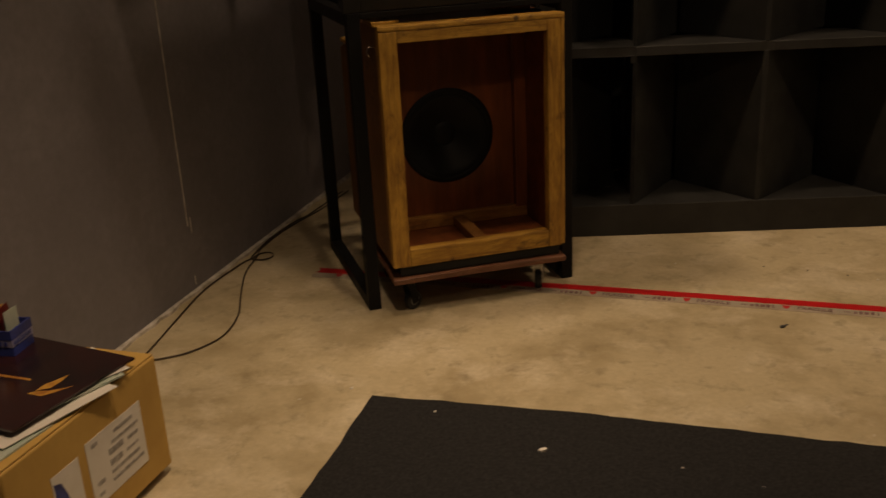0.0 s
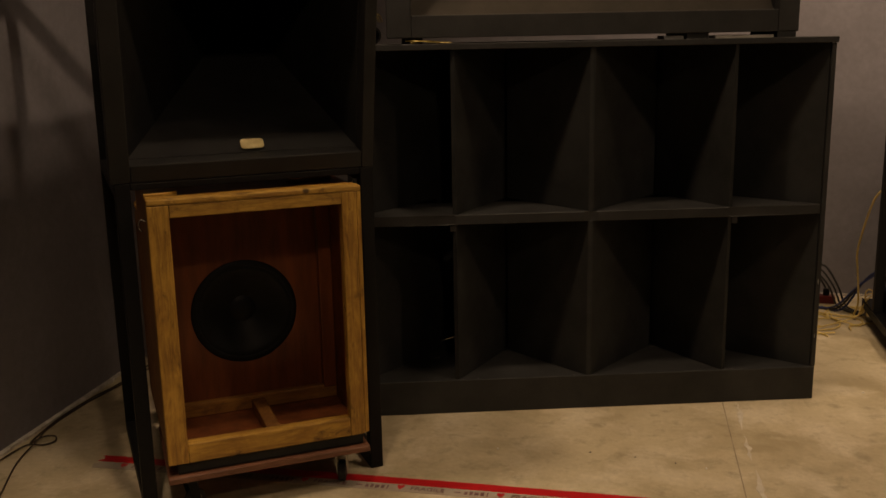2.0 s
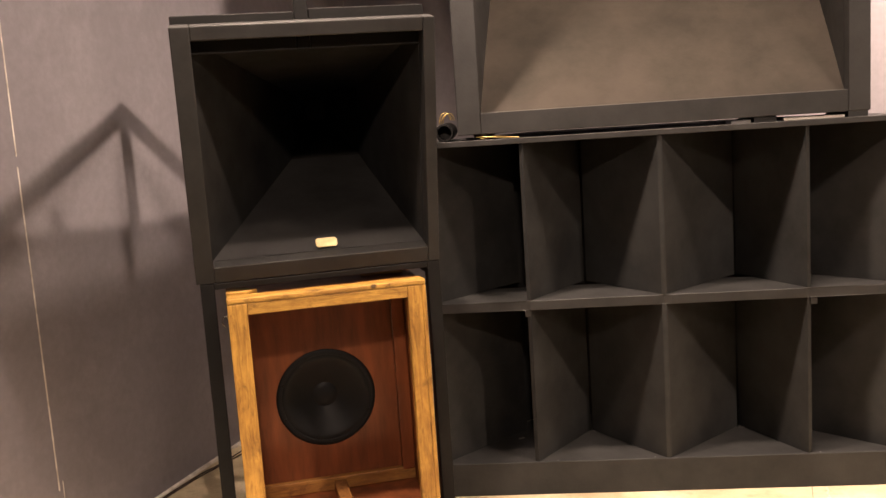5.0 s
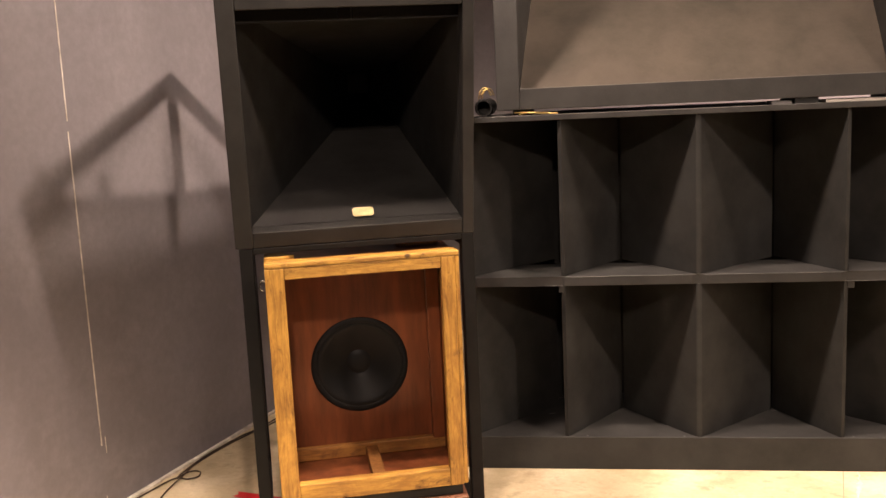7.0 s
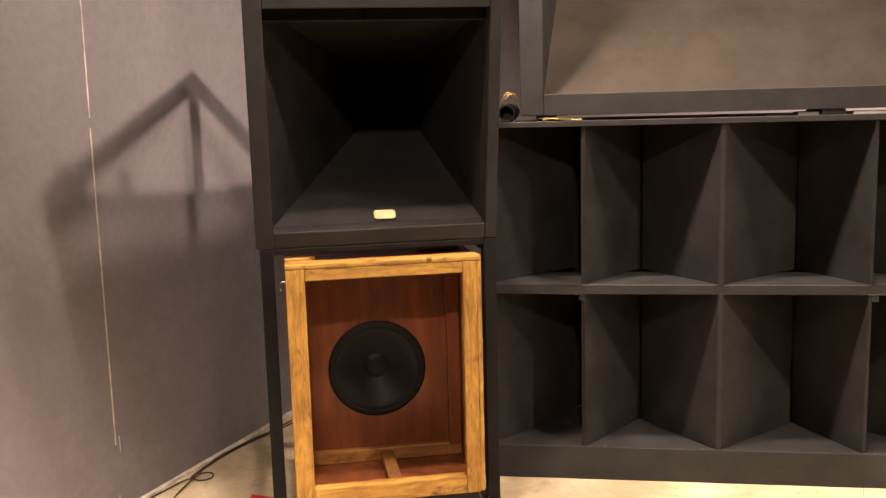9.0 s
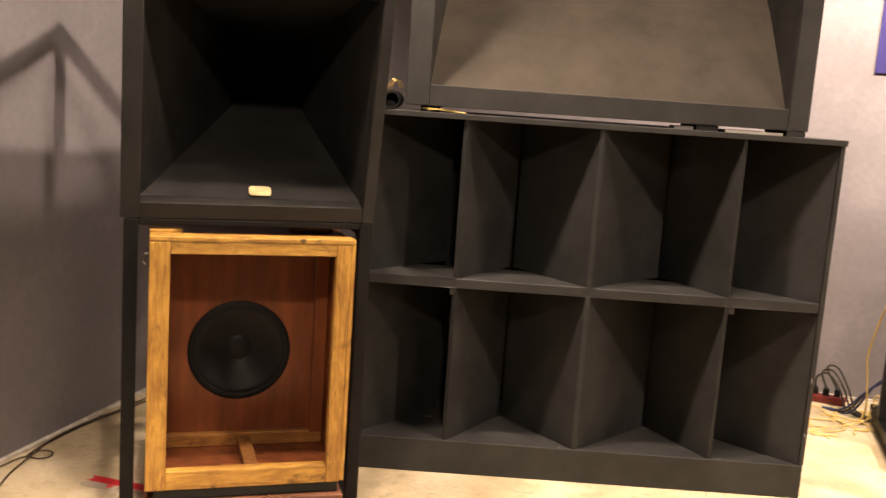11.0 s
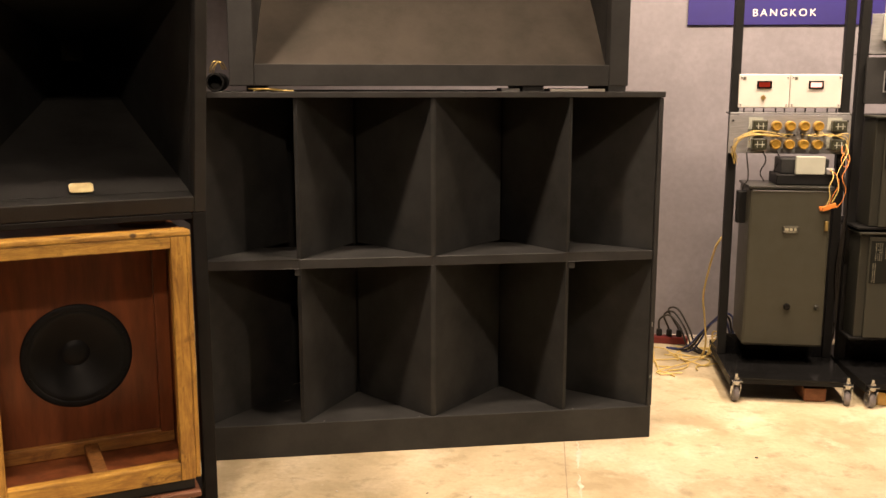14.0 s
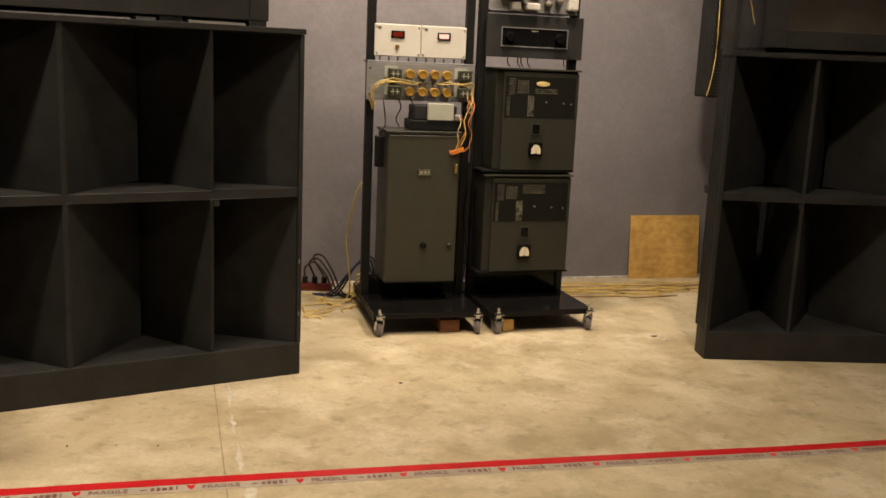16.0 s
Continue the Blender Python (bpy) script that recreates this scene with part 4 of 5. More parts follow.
for nm, z0, z1, mt, g in (("lower_band", 0.0, 0.022, BLUE_PAT, 0.0), ("pattern_band", 0.022, 0.04, LILAC, 0.001), ("upper_band", 0.04, 0.062, BLUE_PAT, 0.002)):
    b2 = bmesh.new()
    o = 0.052 + g
    for bx in ((-o, o, -o * 0.75, -o * 0.75 + 0.004), (-o, o, o * 0.75 - 0.004, o * 0.75), (-o, -o + 0.004, -o * 0.75 + 0.0041, o * 0.75 - 0.0041), (o - 0.004, o, -o * 0.75 + 0.0041, o * 0.75 - 0.0041)):
        add_box(b2, *bx, z0, z1 - 0.0005)
    part(nm, b2, mt, basket)
box("basket_floor", -0.047, 0.047, -0.034, 0.034, 0.001, 0.004, BLUE_PAT, basket, 0)
bm = bmesh.new()
for i in range(7):
    add_box(bm, 0.053, 0.0545, -0.033 + i * 0.0098, -0.028 + i * 0.0098, 0.026, 0.036)
    add_box(bm, -0.045 + i * 0.013, -0.038 + i * 0.013, -0.0415, -0.0402, 0.026, 0.036)
part("pattern_band_print", bm, BLUE_PAT, basket)
for k, (mt, x, rz, hh) in enumerate(((PAPER, -0.012, 4, 0.125), (CARDBOARD, 0.006, -6, 0.115), (RED_STRIP, 0.024, 8, 0.12), (PAPER_GREEN, 0.04, -3, 0.11))):
    ob = flat_thing("card", 0.055, hh, 0.0015, on_box(-0.395, -0.115, 0.037, 8) @ pose(x, 0, hh / 2 + 0.002, 82 + 3 * k, 0, 90 + rz), mt, "small printed card standing in the basket", "card", "cards in the basket")

# ---- cables along the west wall ----
cable("floor_cable", [(-1.43, 4.76, 0.006), (-1.45, 4.36, 0.006), (-1.478, 4.2, 0.006), (-1.49, 3.95, 0.006), (-1.47, 3.75, 0.006), (-1.455, 3.69, 0.007), (-1.43, 3.745, 0.014), (-1.385, 3.755, 0.014), (-1.367, 3.72, 0.008), (-1.40, 3.685, 0.006), (-1.455, 3.665, 0.010), (-1.478, 3.545, 0.006),
                      (-1.485, 3.3, 0.006), (-1.44, 3.0, 0.006), (-1.40, 2.76, 0.006), (-1.36, 2.4, 0.006), (-1.38, 1.9, 0.006), (-1.3, 1.2, 0.006)], FLOOR_WIRE, 0.0036, "thin black cable along the wall foot with a loop", "cable", "floor cables")
cable("floor_cable", [(-1.40, 4.78, 0.006), (-1.42, 4.45, 0.006), (-1.47, 4.12, 0.006), (-1.475, 3.85, 0.006), (-1.43, 3.70, 0.017), (-1.40, 3.52, 0.006), (-1.30, 3.28, 0.006), (-1.215, 3.09, 0.006), (-1.185, 2.90, 0.006), (-1.24, 2.76, 0.006), (-1.307, 2.698, 0.006), (-1.42, 2.60, 0.006), (-1.47, 2.3, 0.006)], FLOOR_WIRE, 0.0034, "thin black cable trailing over the concrete floor", "cable", "floor cables")


# ---- equipment racks ----
def rack(m, label, width=0.60, depth=0.72, post_y=0.43):
    """Open black rack on a wheeled base plate; local x along the front, y to the back."""
    r = root("equipment_rack", m, label, "rack", "equipment racks")
    zt = 0.122
    box("base_plate", 0, width, 0.0, depth, zt - 0.006, zt, GLOSS_BLACK, r, 0.002)
    for x in (0.0, width - 0.012):
        box("base_rim", x, x + 0.012, 0.001, depth - 0.001, zt - 0.045, zt - 0.0065, STEEL_BLACK, r, 0.002)
    box("base_rim", 0.0125, width - 0.0125, 0.001, 0.008, zt - 0.03, zt - 0.0065, STEEL_BLACK, r, 0.001)
    for x in (0.0, width - 0.045):
        box("post", x, x + 0.045, post_y, post_y + 0.05, zt + 0.0005, 2.35, STEEL_BLACK, r, 0.003)
    box("cross_rail", 0.0455, width - 0.0455, post_y + 0.005, post_y + 0.045, 2.30, 2.35, STEEL_BLACK, r, 0.003)
    box("kick_panel", 0.0455, width - 0.0455, post_y + 0.01, post_y + 0.02, zt + 0.0005, 0.235, GLOSS_BLACK, r, 0.002)
    for x, t in ((0.05, 95), (width - 0.05, 80)):
        caster(r, x + (-0.02 if x < 0.3 else 0.02), -0.012, zt - 0.0065, 0.04, 0.028, CHROME, GREY_TYRE, t)
        caster(r, x, depth - 0.06, zt - 0.0065, 0.04, 0.028, CHROME, GREY_TYRE, t + 20)
        bm = cyl(bmesh.new(), 0.008, (x + (-0.02 if x < 0.3 else 0.02), -0.012, zt - 0.006), (x + (-0.02 if x < 0.3 else 0.02), -0.012, zt + 0.026), 10)
        cyl(bm, 0.013, (x + (-0.02 if x < 0.3 else 0.02), -0.012, zt - 0.004), (x + (-0.02 if x < 0.3 else 0.02), -0.012, zt + 0.006), 6)
        part("caster_bolt", bm, CHROME, r)
    return r


RA = pose(2.175, 5.20, 0, 0, 0, -1.5)
RB = pose(2.825, 5.165, 0, 0, 0, 2.0)
rack(RA, "open black rack on casters holding a crossover panel")
rack(RB, "open black rack on casters holding two amplifiers")


def at(base, x, y, z):
    return base @ Matrix.Translation((x, y, z))


# two white power boxes
for k, x in enumerate((0.036, 0.295)):
    p = root("white_power_box", at(RA, x, 0.42, 1.462), "white enamelled power box with a small display", "power supply", "white power boxes")
    box("case", 0, 0.256, 0, 0.16, 0.0, 0.172, WHITE, p, 0.004)
    d = box("display_bezel", 0.09, 0.165, -0.006, -0.0005, 0.098, 0.138, GLOSS_BLACK, p, 0.002)
    box("display", 0.10, 0.155, -0.0075, -0.0062, 0.106, 0.130, LED_RED if k == 0 else LED_LIT, d, 0)
    for sx, sz in ((0.012, 0.155), (0.244, 0.155), (0.012, 0.015), (0.244, 0.015)):
        part("screw", cyl(bmesh.new(), 0.004, (sx, -0.003, sz), (sx, -0.0005, sz), 8), CHROME, p)
    if k == 0:
        part("knob", cyl(bmesh.new(), 0.012, (0.125, -0.007, 0.052), (0.125, -0.0005, 0.052), 18), BRASS, p)
    bm = bmesh.new()
    add_box(bm, 0.02, 0.036, -0.0012, -0.0005, 0.142, 0.158)
    part("maker_mark", bm, MESHGREY, p)
    for fx in (0.03, 0.08, 0.13, 0.19, 0.235):
        box("terminal_pin", fx, fx + 0.006, 0.004, 0.012, -0.024, -0.0005, STEEL_BLACK, p, 0)

tagged(box("rack_shelf", 0.0, 0.60, 0.418, 0.58, 0.0, 0.010, ALU, bev=0.002, m=at(RA, 0, 0, 1.427)), "thin grey metal shelf across the rack", "shelf")

# crossover panel
cx = root("crossover_panel", at(RA, -0.005, 0.405, 1.225), "aluminium crossover panel with coils and amber capacitors", "crossover")
box("panel", 0, 0.61, 0, 0.006, 0, 0.20, ALU, cx, 0.001)
for row in (0.05, 0.145):
    for x in (0.235, 0.305, 0.375, 0.445):
        bm = lathe(bmesh.new(), [(0.0, 0.040), (0.017, 0.040), (0.018, 0.043), (0.022, 0.043), (0.025, 0.039), (0.0255, 0.0)], Matrix.Translation((x, -0.0005, row)) @ Matrix.Rotation(radians(90), 4, "X"), 22)
        part("capacitor", bm, YELLOW_CAP, cx, smooth=False)
    for x in (0.15, 0.545):
        box("coil_plate", x - 0.052, x + 0.02, -0.0035, -0.0005, row - 0.02, row + 0.042, PALE_GREEN, cx, 0)
        coil = part("coil", add_box(bmesh.new(), x - 0.036, x + 0.036, -0.052, -0.004, row - 0.028, row + 0.03, 0.006), COPPER, cx, "dark wound coil block")
        bm = bmesh.new()
        for dx in (-0.012, 0.012):
            add_box(bm, x + dx - 0.0018, x + dx + 0.0018, -0.056, -0.0525, row - 0.016, row + 0.016)
        add_box(bm, x - 0.024, x + 0.024, -0.0555, -0.0525, row - 0.0018, row + 0.0018)
        part("terminal", bm, PALE_GREEN, coil)
for i in range(12):
    x = 0.10 + 0.038 * i
    part("terminal_post", cyl(bmesh.new(), 0.005, (x, -0.016, 0.098 + 0.004 * (i % 2)), (x, -0.0005, 0.098 + 0.004 * (i % 2)), 8), CHROME if i % 3 else STEEL_BLACK, cx)
for sx, sz in ((0.018, 0.03), (0.018, 0.17), (0.592, 0.03), (0.592, 0.17)):
    part("screw", cyl(bmesh.new(), 0.006, (sx, -0.003, sz), (sx, -0.0005, sz), 8), STEEL_BLACK, cx)
rnd = random.Random(21)
for k in range(7):
    j1, j2, j3 = rnd.uniform(-1, 1), rnd.uniform(-1, 1), rnd.uniform(-1, 1)
    bm = tube(bmesh.new(), [(0.045 + 0.012 * j2, -0.012, -0.045 + 0.02 * j1), (0.022 + 0.012 * j3, -0.035, 0.02 + 0.012 * j2), (0.045 + 0.02 * j1, -0.05 + 0.01 * j2, 0.075 + 0.02 * j3), (0.115 + 0.02 * j2, -0.066, 0.108 + 0.014 * j1), (0.19 + 0.010 * k, -0.05, 0.100 + 0.010 * j2), (0.225 + 0.016 * k, -0.012, 0.092 + 0.010 * j3)], 0.0017)
    part("wire", bm, WIRE_Y, cx, "yellow wire", True)
for k in range(4):
    j1, j2 = rnd.uniform(-1, 1), rnd.uniform(-1, 1)
    bm = tube(bmesh.new(), [(0.36 + 0.03 * k, -0.012, 0.10 + 0.01 * j1), (0.43 + 0.01 * k, -0.045, 0.106 + 0.012 * j2), (0.50 + 0.01 * j1, -0.058, 0.104 + 0.012 * j1), (0.575 + 0.015 * j2, -0.05, 0.095 + 0.015 * j2), (0.592 + 0.006 * j1, -0.04, 0.055 + 0.02 * j1), (0.585 + 0.012 * j1, -0.03, 0.01 + 0.02 * j2)], 0.0017)
    part("wire", bm, WIRE_Y, cx, "yellow wire", True)

# amplifier cabinet in the first rack
ga = root("amplifier_cabinet", at(RA, 0.095, 0.255, 0.225), "olive grey steel amplifier cabinet with rounded edges", "amplifier")
box("case", 0, 0.405, 0, 0.30, 0, 0.83, OLIVE, ga, 0.012)
box("lid_lip", -0.008, 0.412, -0.006, 0.30, 0.831, 0.845, OLIVE_D, ga, 0.003)
for x, rr in ((0.215, 0.021), (0.365, 0.016)):
    bm = lathe(bmesh.new(), [(0.0, 0.015), (rr * 0.6, 0.015), (rr * 0.8, 0.012), (rr * 0.85, 0.003), (rr * 0.85, 0.0)], Matrix.Translation((x, -0.001, 0.215)) @ Matrix.Rotation(radians(90), 4, "X"), 20)
    part("knob", bm, GLOSS_BLACK if x < 0.3 else OLIVE_D, ga, smooth=False)
b = box("badge", 0.17, 0.25, -0.004, -0.0005, 0.605, 0.64, OLIVE_D, ga, 0.001)
bm = bmesh.new()
for x0, x1, z0, z1 in ((0.174, 0.246, 0.634, 0.637), (0.174, 0.246, 0.608, 0.611), (0.18, 0.2, 0.616, 0.63), (0.205, 0.22, 0.616, 0.63), (0.226, 0.24, 0.616, 0.63)):
    add_box(bm, x0, x1, -0.0052, -0.0043, z0, z1)
part("maker_mark", bm, MESHGREY, b)
bm = add_box(bmesh.new(), 0.375, 0.39, -0.02, -0.0005, 0.62, 0.67, 0.003)
part("latch", bm, BRASS, ga)

# small transformer with a pale cover
tr = root("transformer", at(RA, 0.25, 0.30, 1.0715), "black transformer with a pale metal cover on the amplifier", "transformer")
box("base", -0.02, 0.28, 0, 0.20, 0, 0.055, STEEL_BLACK, tr, 0.006)
box("core", 0.0, 0.24, 0.02, 0.18, 0.0555, 0.135, BLACK, tr, 0.006)
box("cover", 0.07, 0.215, -0.006, 0.0195, 0.056, 0.148, PALE_GREEN, tr, 0.004, "pale painted metal cover")
con = root("cable_connector", at(RA, 0.455, 0.236, 0.945) @ Matrix.Rotation(radians(-20), 4, "Y"), "orange plastic cable connector hanging at the amplifier", "connector")
box("connector_body", 0, 0.07, 0, 0.016, 0, 0.024, WIRE_O, con, 0.003)
box("connector_collar", -0.012, -0.0005, 0.002, 0.014, 0.004, 0.03, WIRE_O, con, 0.003)
for k, pts in enumerate((
        [(0.585, 0.38, 1.30), (0.60, 0.32, 1.25), (0.57, 0.28, 1.20), (0.535, 0.25, 1.13), (0.545, 0.24, 1.06), (0.515, 0.236, 0.99)],
        [(0.59, 0.38, 1.29), (0.57, 0.32, 1.24), (0.595, 0.28, 1.19), (0.56, 0.25, 1.12), (0.58, 0.24, 1.06), (0.565, 0.236, 1.0), (0.54, 0.238, 0.965)],
        [(0.515, 0.29, 1.16), (0.52, 0.26, 1.12), (0.50, 0.245, 1.07), (0.505, 0.238, 1.02), (0.49, 0.236, 0.975)],
        [(0.51, 0.29, 1.15), (0.535, 0.26, 1.13), (0.545, 0.245, 1.08), (0.52, 0.238, 1.03), (0.50, 0.236, 0.975)],
        [(0.595, 0.38, 1.28), (0.605, 0.30, 1.21), (0.58, 0.28, 1.17), (0.555, 0.27, 1.20), (0.575, 0.30, 1.24)])):
    ob = cable("wire_lead", pts, WIRE_Y if k in (0, 2) else WIRE_O, 0.0019, "yellow or orange wire hanging at the transformer", "wire", "wires at the rack")
    ob.matrix_basis = RA @ Matrix.Translation((-0.022, 0, 0))
box("capacitor_can", 0.222, 0.262, -0.012, 0.03, 0.056, 0.09, ALU, tr, 0.008)
for k, (x, z0, z1) in enumerate(((2.275, 1.235, 0.9), (2.36, 1.235, 1.08), (2.43, 1.235, 1.1))):
    cable("rack_cable", [(x, 5.60, z0), (x + 0.012, 5.58, (z0 + z1) / 2 + 0.03), (x - 0.012, 5.585, (z0 + z1) / 2 - 0.03), (x + 0.008, 5.58, z1)], WIRE_B, 0.004, "short black cable hanging from the crossover panel", "cable", "rack cables")
tagged(box("terminal_block", 0, 0.06, 0, 0.05, 0, 0.17, STEEL_BLACK, bev=0.005, m=at(RA, 0.05, 0.36, 0.86)), "black terminal block fixed to the rack post", "terminal block")


# amplifiers of the second rack
def amp(z, h, x0, label, w=0.52):
    a = root("valve_amplifier", at(RB, x0, 0.27, z), label, "amplifier", "valve amplifiers in the rack")
    box("case", 0, w, 0.012, 0.40, 0, h, OLIVE_D, a, 0.006)
    face = box("front_panel", 0.045, w, 0, 0.0115, 0.0, h - 0.012, OLIVE_M, a, 0.003)
    box("top_lip", -0.012, w + 0.008, -0.008, 0.39, h + 0.0005, h + 0.010, OLIVE_M, a, 0.002)
    rnd2 = random.Random(int(z * 100))
    zt = h - 0.04
    upper = z > 0.6
    mesh = box("mesh_window", 0.052, w - 0.018, -0.0022, -0.0004, zt - 0.215, zt + 0.006, MESHBACK, face, 0.0005, "dark fine mesh window")
    # raised dots coloured bright or dim as light showing through the mesh
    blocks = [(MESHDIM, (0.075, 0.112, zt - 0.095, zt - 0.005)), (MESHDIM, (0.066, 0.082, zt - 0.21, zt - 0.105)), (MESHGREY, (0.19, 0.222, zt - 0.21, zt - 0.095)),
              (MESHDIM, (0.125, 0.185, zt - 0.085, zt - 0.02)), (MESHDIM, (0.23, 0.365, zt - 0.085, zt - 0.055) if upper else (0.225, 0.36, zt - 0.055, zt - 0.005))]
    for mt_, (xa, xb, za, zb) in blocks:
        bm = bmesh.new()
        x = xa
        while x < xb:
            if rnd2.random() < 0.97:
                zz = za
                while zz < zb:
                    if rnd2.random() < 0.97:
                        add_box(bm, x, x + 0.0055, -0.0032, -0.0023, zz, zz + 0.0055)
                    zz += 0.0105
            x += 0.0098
        ob = part("vent_light_dots", bm, mt_, face)
        ob["kind"] = "stuff"
    for x, zz in ((0.30, zt - 0.13), (0.405, zt - 0.135), (w - 0.045, zt - 0.14)):
        part("mesh_screw", cyl(bmesh.new(), 0.005, (x, -0.005, zz), (x, -0.0023, zz), 8), ALU, face)
    o = -0.05
    mt = box("meter", 0.258 + o, 0.338 + o, -0.018, -0.0005, 0.075, 0.155, GLOSS_BLACK, a, 0.004)
    bm = prism(bmesh.new(), [(0.27, 0.092), (0.326, 0.092), (0.326, 0.118), (0.315, 0.138), (0.298, 0.145), (0.281, 0.138), (0.27, 0.118)], 0, 0.002)
    part("meter_dial", bm, METER, mt, m=Matrix.Translation((o, -0.0182, 0)) @ Matrix.Rotation(radians(90), 4, "X"))
    box("dial_mask", 0.29 + o, 0.306 + o, -0.0222, -0.0213, 0.090, 0.096, INK, mt, 0)
    part("needle", add_box(bmesh.new(), 0.2975 + o, 0.2987 + o, -0.0212, -0.0204, 0.096, 0.128), INK, mt)
    bm = bmesh.new()
    for x0_, x1_, z0_, z1_ in ((0.27, 0.325, 0.195, 0.2), (0.27, 0.325, 0.254, 0.259), (0.27, 0.275, 0.2, 0.254), (0.32, 0.325, 0.2, 0.254)):
        add_box(bm, x0_ + o, x1_ + o, -0.006, -0.0005, z0_, z1_)
    part("socket_frame", bm, OLIVE, face)
    box("socket", 0.276 + o, 0.319 + o, -0.003, -0.0005, 0.2005, 0.2535, GLOSS_BLACK, face, 0.001)
    if upper:
        bm = lathe(bmesh.new(), [(0.0, 0.005), (0.9, 0.005), (1.0, 0.0)], Matrix.Translation((0.275, -0.0024, zt - 0.032)) @ Matrix.Rotation(radians(90), 4, "X") @ Matrix.Diagonal((0.041, 0.0135, 1, 1)), 26)
        part("oval_badge", bm, CREAM, face)
    return a


amp(0.285, 0.545, 0.022, "dark olive valve amplifier with vents and a meter", 0.52)
amp(0.868, 0.55, 0.055, "dark olive valve amplifier with an oval badge", 0.495)
tagged(box("rack_shelf", 0.0, 0.555, 0.275, 0.68, 0.0, 0.012, STEEL_BLACK, bev=0.002, m=at(RB, 0.0, 0, 0.854)), "black steel shelf between the two amplifiers", "shelf")
tagged(box("rack_shelf", 0.0, 0.555, 0.275, 0.68, 0.0, 0.012, STEEL_BLACK, bev=0.002, m=at(RB, 0.0, 0, 0.2725)), "black steel shelf under the lower amplifier", "shelf")

# black control unit with a bordered window
cu_ = root("control_unit", at(RB, 0.03, 0.40, 1.485), "black rack unit with a silver-bordered window and knobs", "control unit")
box("front_panel", 0, 0.585, 0, 0.02, 0, 0.235, BLACK_WORN, cu_, 0.003)
box("case", 0.05, 0.535, 0.0205, 0.26, 0.01, 0.225, BLACK, cu_, 0.003)
box("window", 0.09, 0.485, -0.003, -0.0005, 0.06, 0.165, GLOSS_BLACK, cu_, 0.001)
bm = bmesh.new()
for b in ((0.085, 0.49, 0.160, 0.166), (0.085, 0.49, 0.058, 0.064), (0.085, 0.091, 0.0641, 0.1599), (0.484, 0.49, 0.0641, 0.1599)):
    add_box(bm, b[0], b[1], -0.006, -0.0032, b[2], b[3])
part("window_border", bm, ALU, cu_)
for x in (0.135, 0.435):
    bm = lathe(bmesh.new(), [(0.0, 0.028), (0.022, 0.028), (0.026, 0.022), (0.028, 0.0)], Matrix.Translation((x, -0.0035, 0.112)) @ Matrix.Rotation(radians(90), 4, "X"), 22)
    part("knob", bm, GLOSS_BLACK, cu_, smooth=False)
bm = add_box(bmesh.new(), 0.265, 0.305, -0.0045, -0.0032, 0.145, 0.152)
part("maker_mark", bm, MESHGREY, cu_)

# valve preamplifier chassis
pa = root("valve_chassis", at(RB, 0.045, 0.40, 1.735), "open aluminium valve chassis with white cans", "amplifier")
box("chassis", 0, 0.53, 0, 0.24, 0, 0.006, ALU, pa, 0.002)
box("chassis_front", 0, 0.53, 0.02, 0.026, 0.0065, 0.20, ALU, pa, 0.002)
for b in ((0.055, 0.21, -0.05, 0.0195, 0.065, 0.20), (0.24, 0.295, -0.03, 0.0195, 0.08, 0.19), (0.115, 0.17, -0.03, 0.0195, 0.0075, 0.05), (0.2, 0.285, -0.03, 0.0195, 0.012, 0.05)):
    box("can", b[0], b[1], b[2], b[3], b[4], b[5], WHITE, pa, 0.006)
bm = bmesh.new()
add_box(bm, 0.105, 0.15, -0.0515, -0.0505, 0.165, 0.178)
add_box(bm, 0.11, 0.14, -0.0515, -0.0505, 0.135, 0.14)
part("can_label", bm, YELLOW_CAP, pa)
for x, zz, rr in ((0.345, 0.05, 0.02), (0.35, 0.13, 0.022), (0.41, 0.07, 0.02), (0.415, 0.15, 0.02)):
    bm = lathe(bmesh.new(), [(0.0, 0.055), (rr * 0.7, 0.05), (rr, 0.035), (rr, 0.008), (rr * 0.8, 0.0)], Matrix.Translation((x, 0.0195, zz)) @ Matrix.Rotation(radians(90), 4, "X"), 18)
    part("valve", bm, GLASS_TUBE, pa, smooth=True)
box("can", 0.46, 0.52, -0.03, 0.0195, 0.02, 0.10, WHITE, pa, 0.01)
box("can", 0.465, 0.525, -0.03, 0.0195, 0.125, 0.195, GLASS_TUBE, pa, 0.01)
for k, x in enumerate((2.99, 3.05, 3.07, 3.11, 3.33)):
    cable("rack_cable", [(x, 5.62, 1.485), (x - 0.006, 5.60, 1.455), (x + 0.004, 5.58, 1.433)], WIRE_B, 0.0035, "short black cable between the rack units", "cable", "rack cables")
for k in range(3):
    cable("rack_cable", [(2.79, 5.62, 1.45 - 0.05 * k), (2.765 - 0.01 * k, 5.6, 1.2), (2.80, 5.6, 0.95), (2.775 + 0.01 * k, 5.6, 0.6), (2.80, 5.62, 0.35), (2.79, 5.66, 0.13)], WIRE_B, 0.0045, "black cable hanging down beside the rack post", "cable", "rack cables")

# wooden blocks under the base plates
for x, y, w_, mt, lab in ((2.55, 5.225, 0.11, BROWN_BLOCK, "red-brown wooden block on the floor under the rack"), (2.90, 5.20, 0.065, CARDBOARD, "golden wooden block on the floor under the rack")):
    tagged(box("wood_block", 0, w_, 0, 0.2, 0, 0.07, mt, bev=0.004, m=pose(x, y, 0, 0, 0, 1)), lab, "block", "wood blocks")

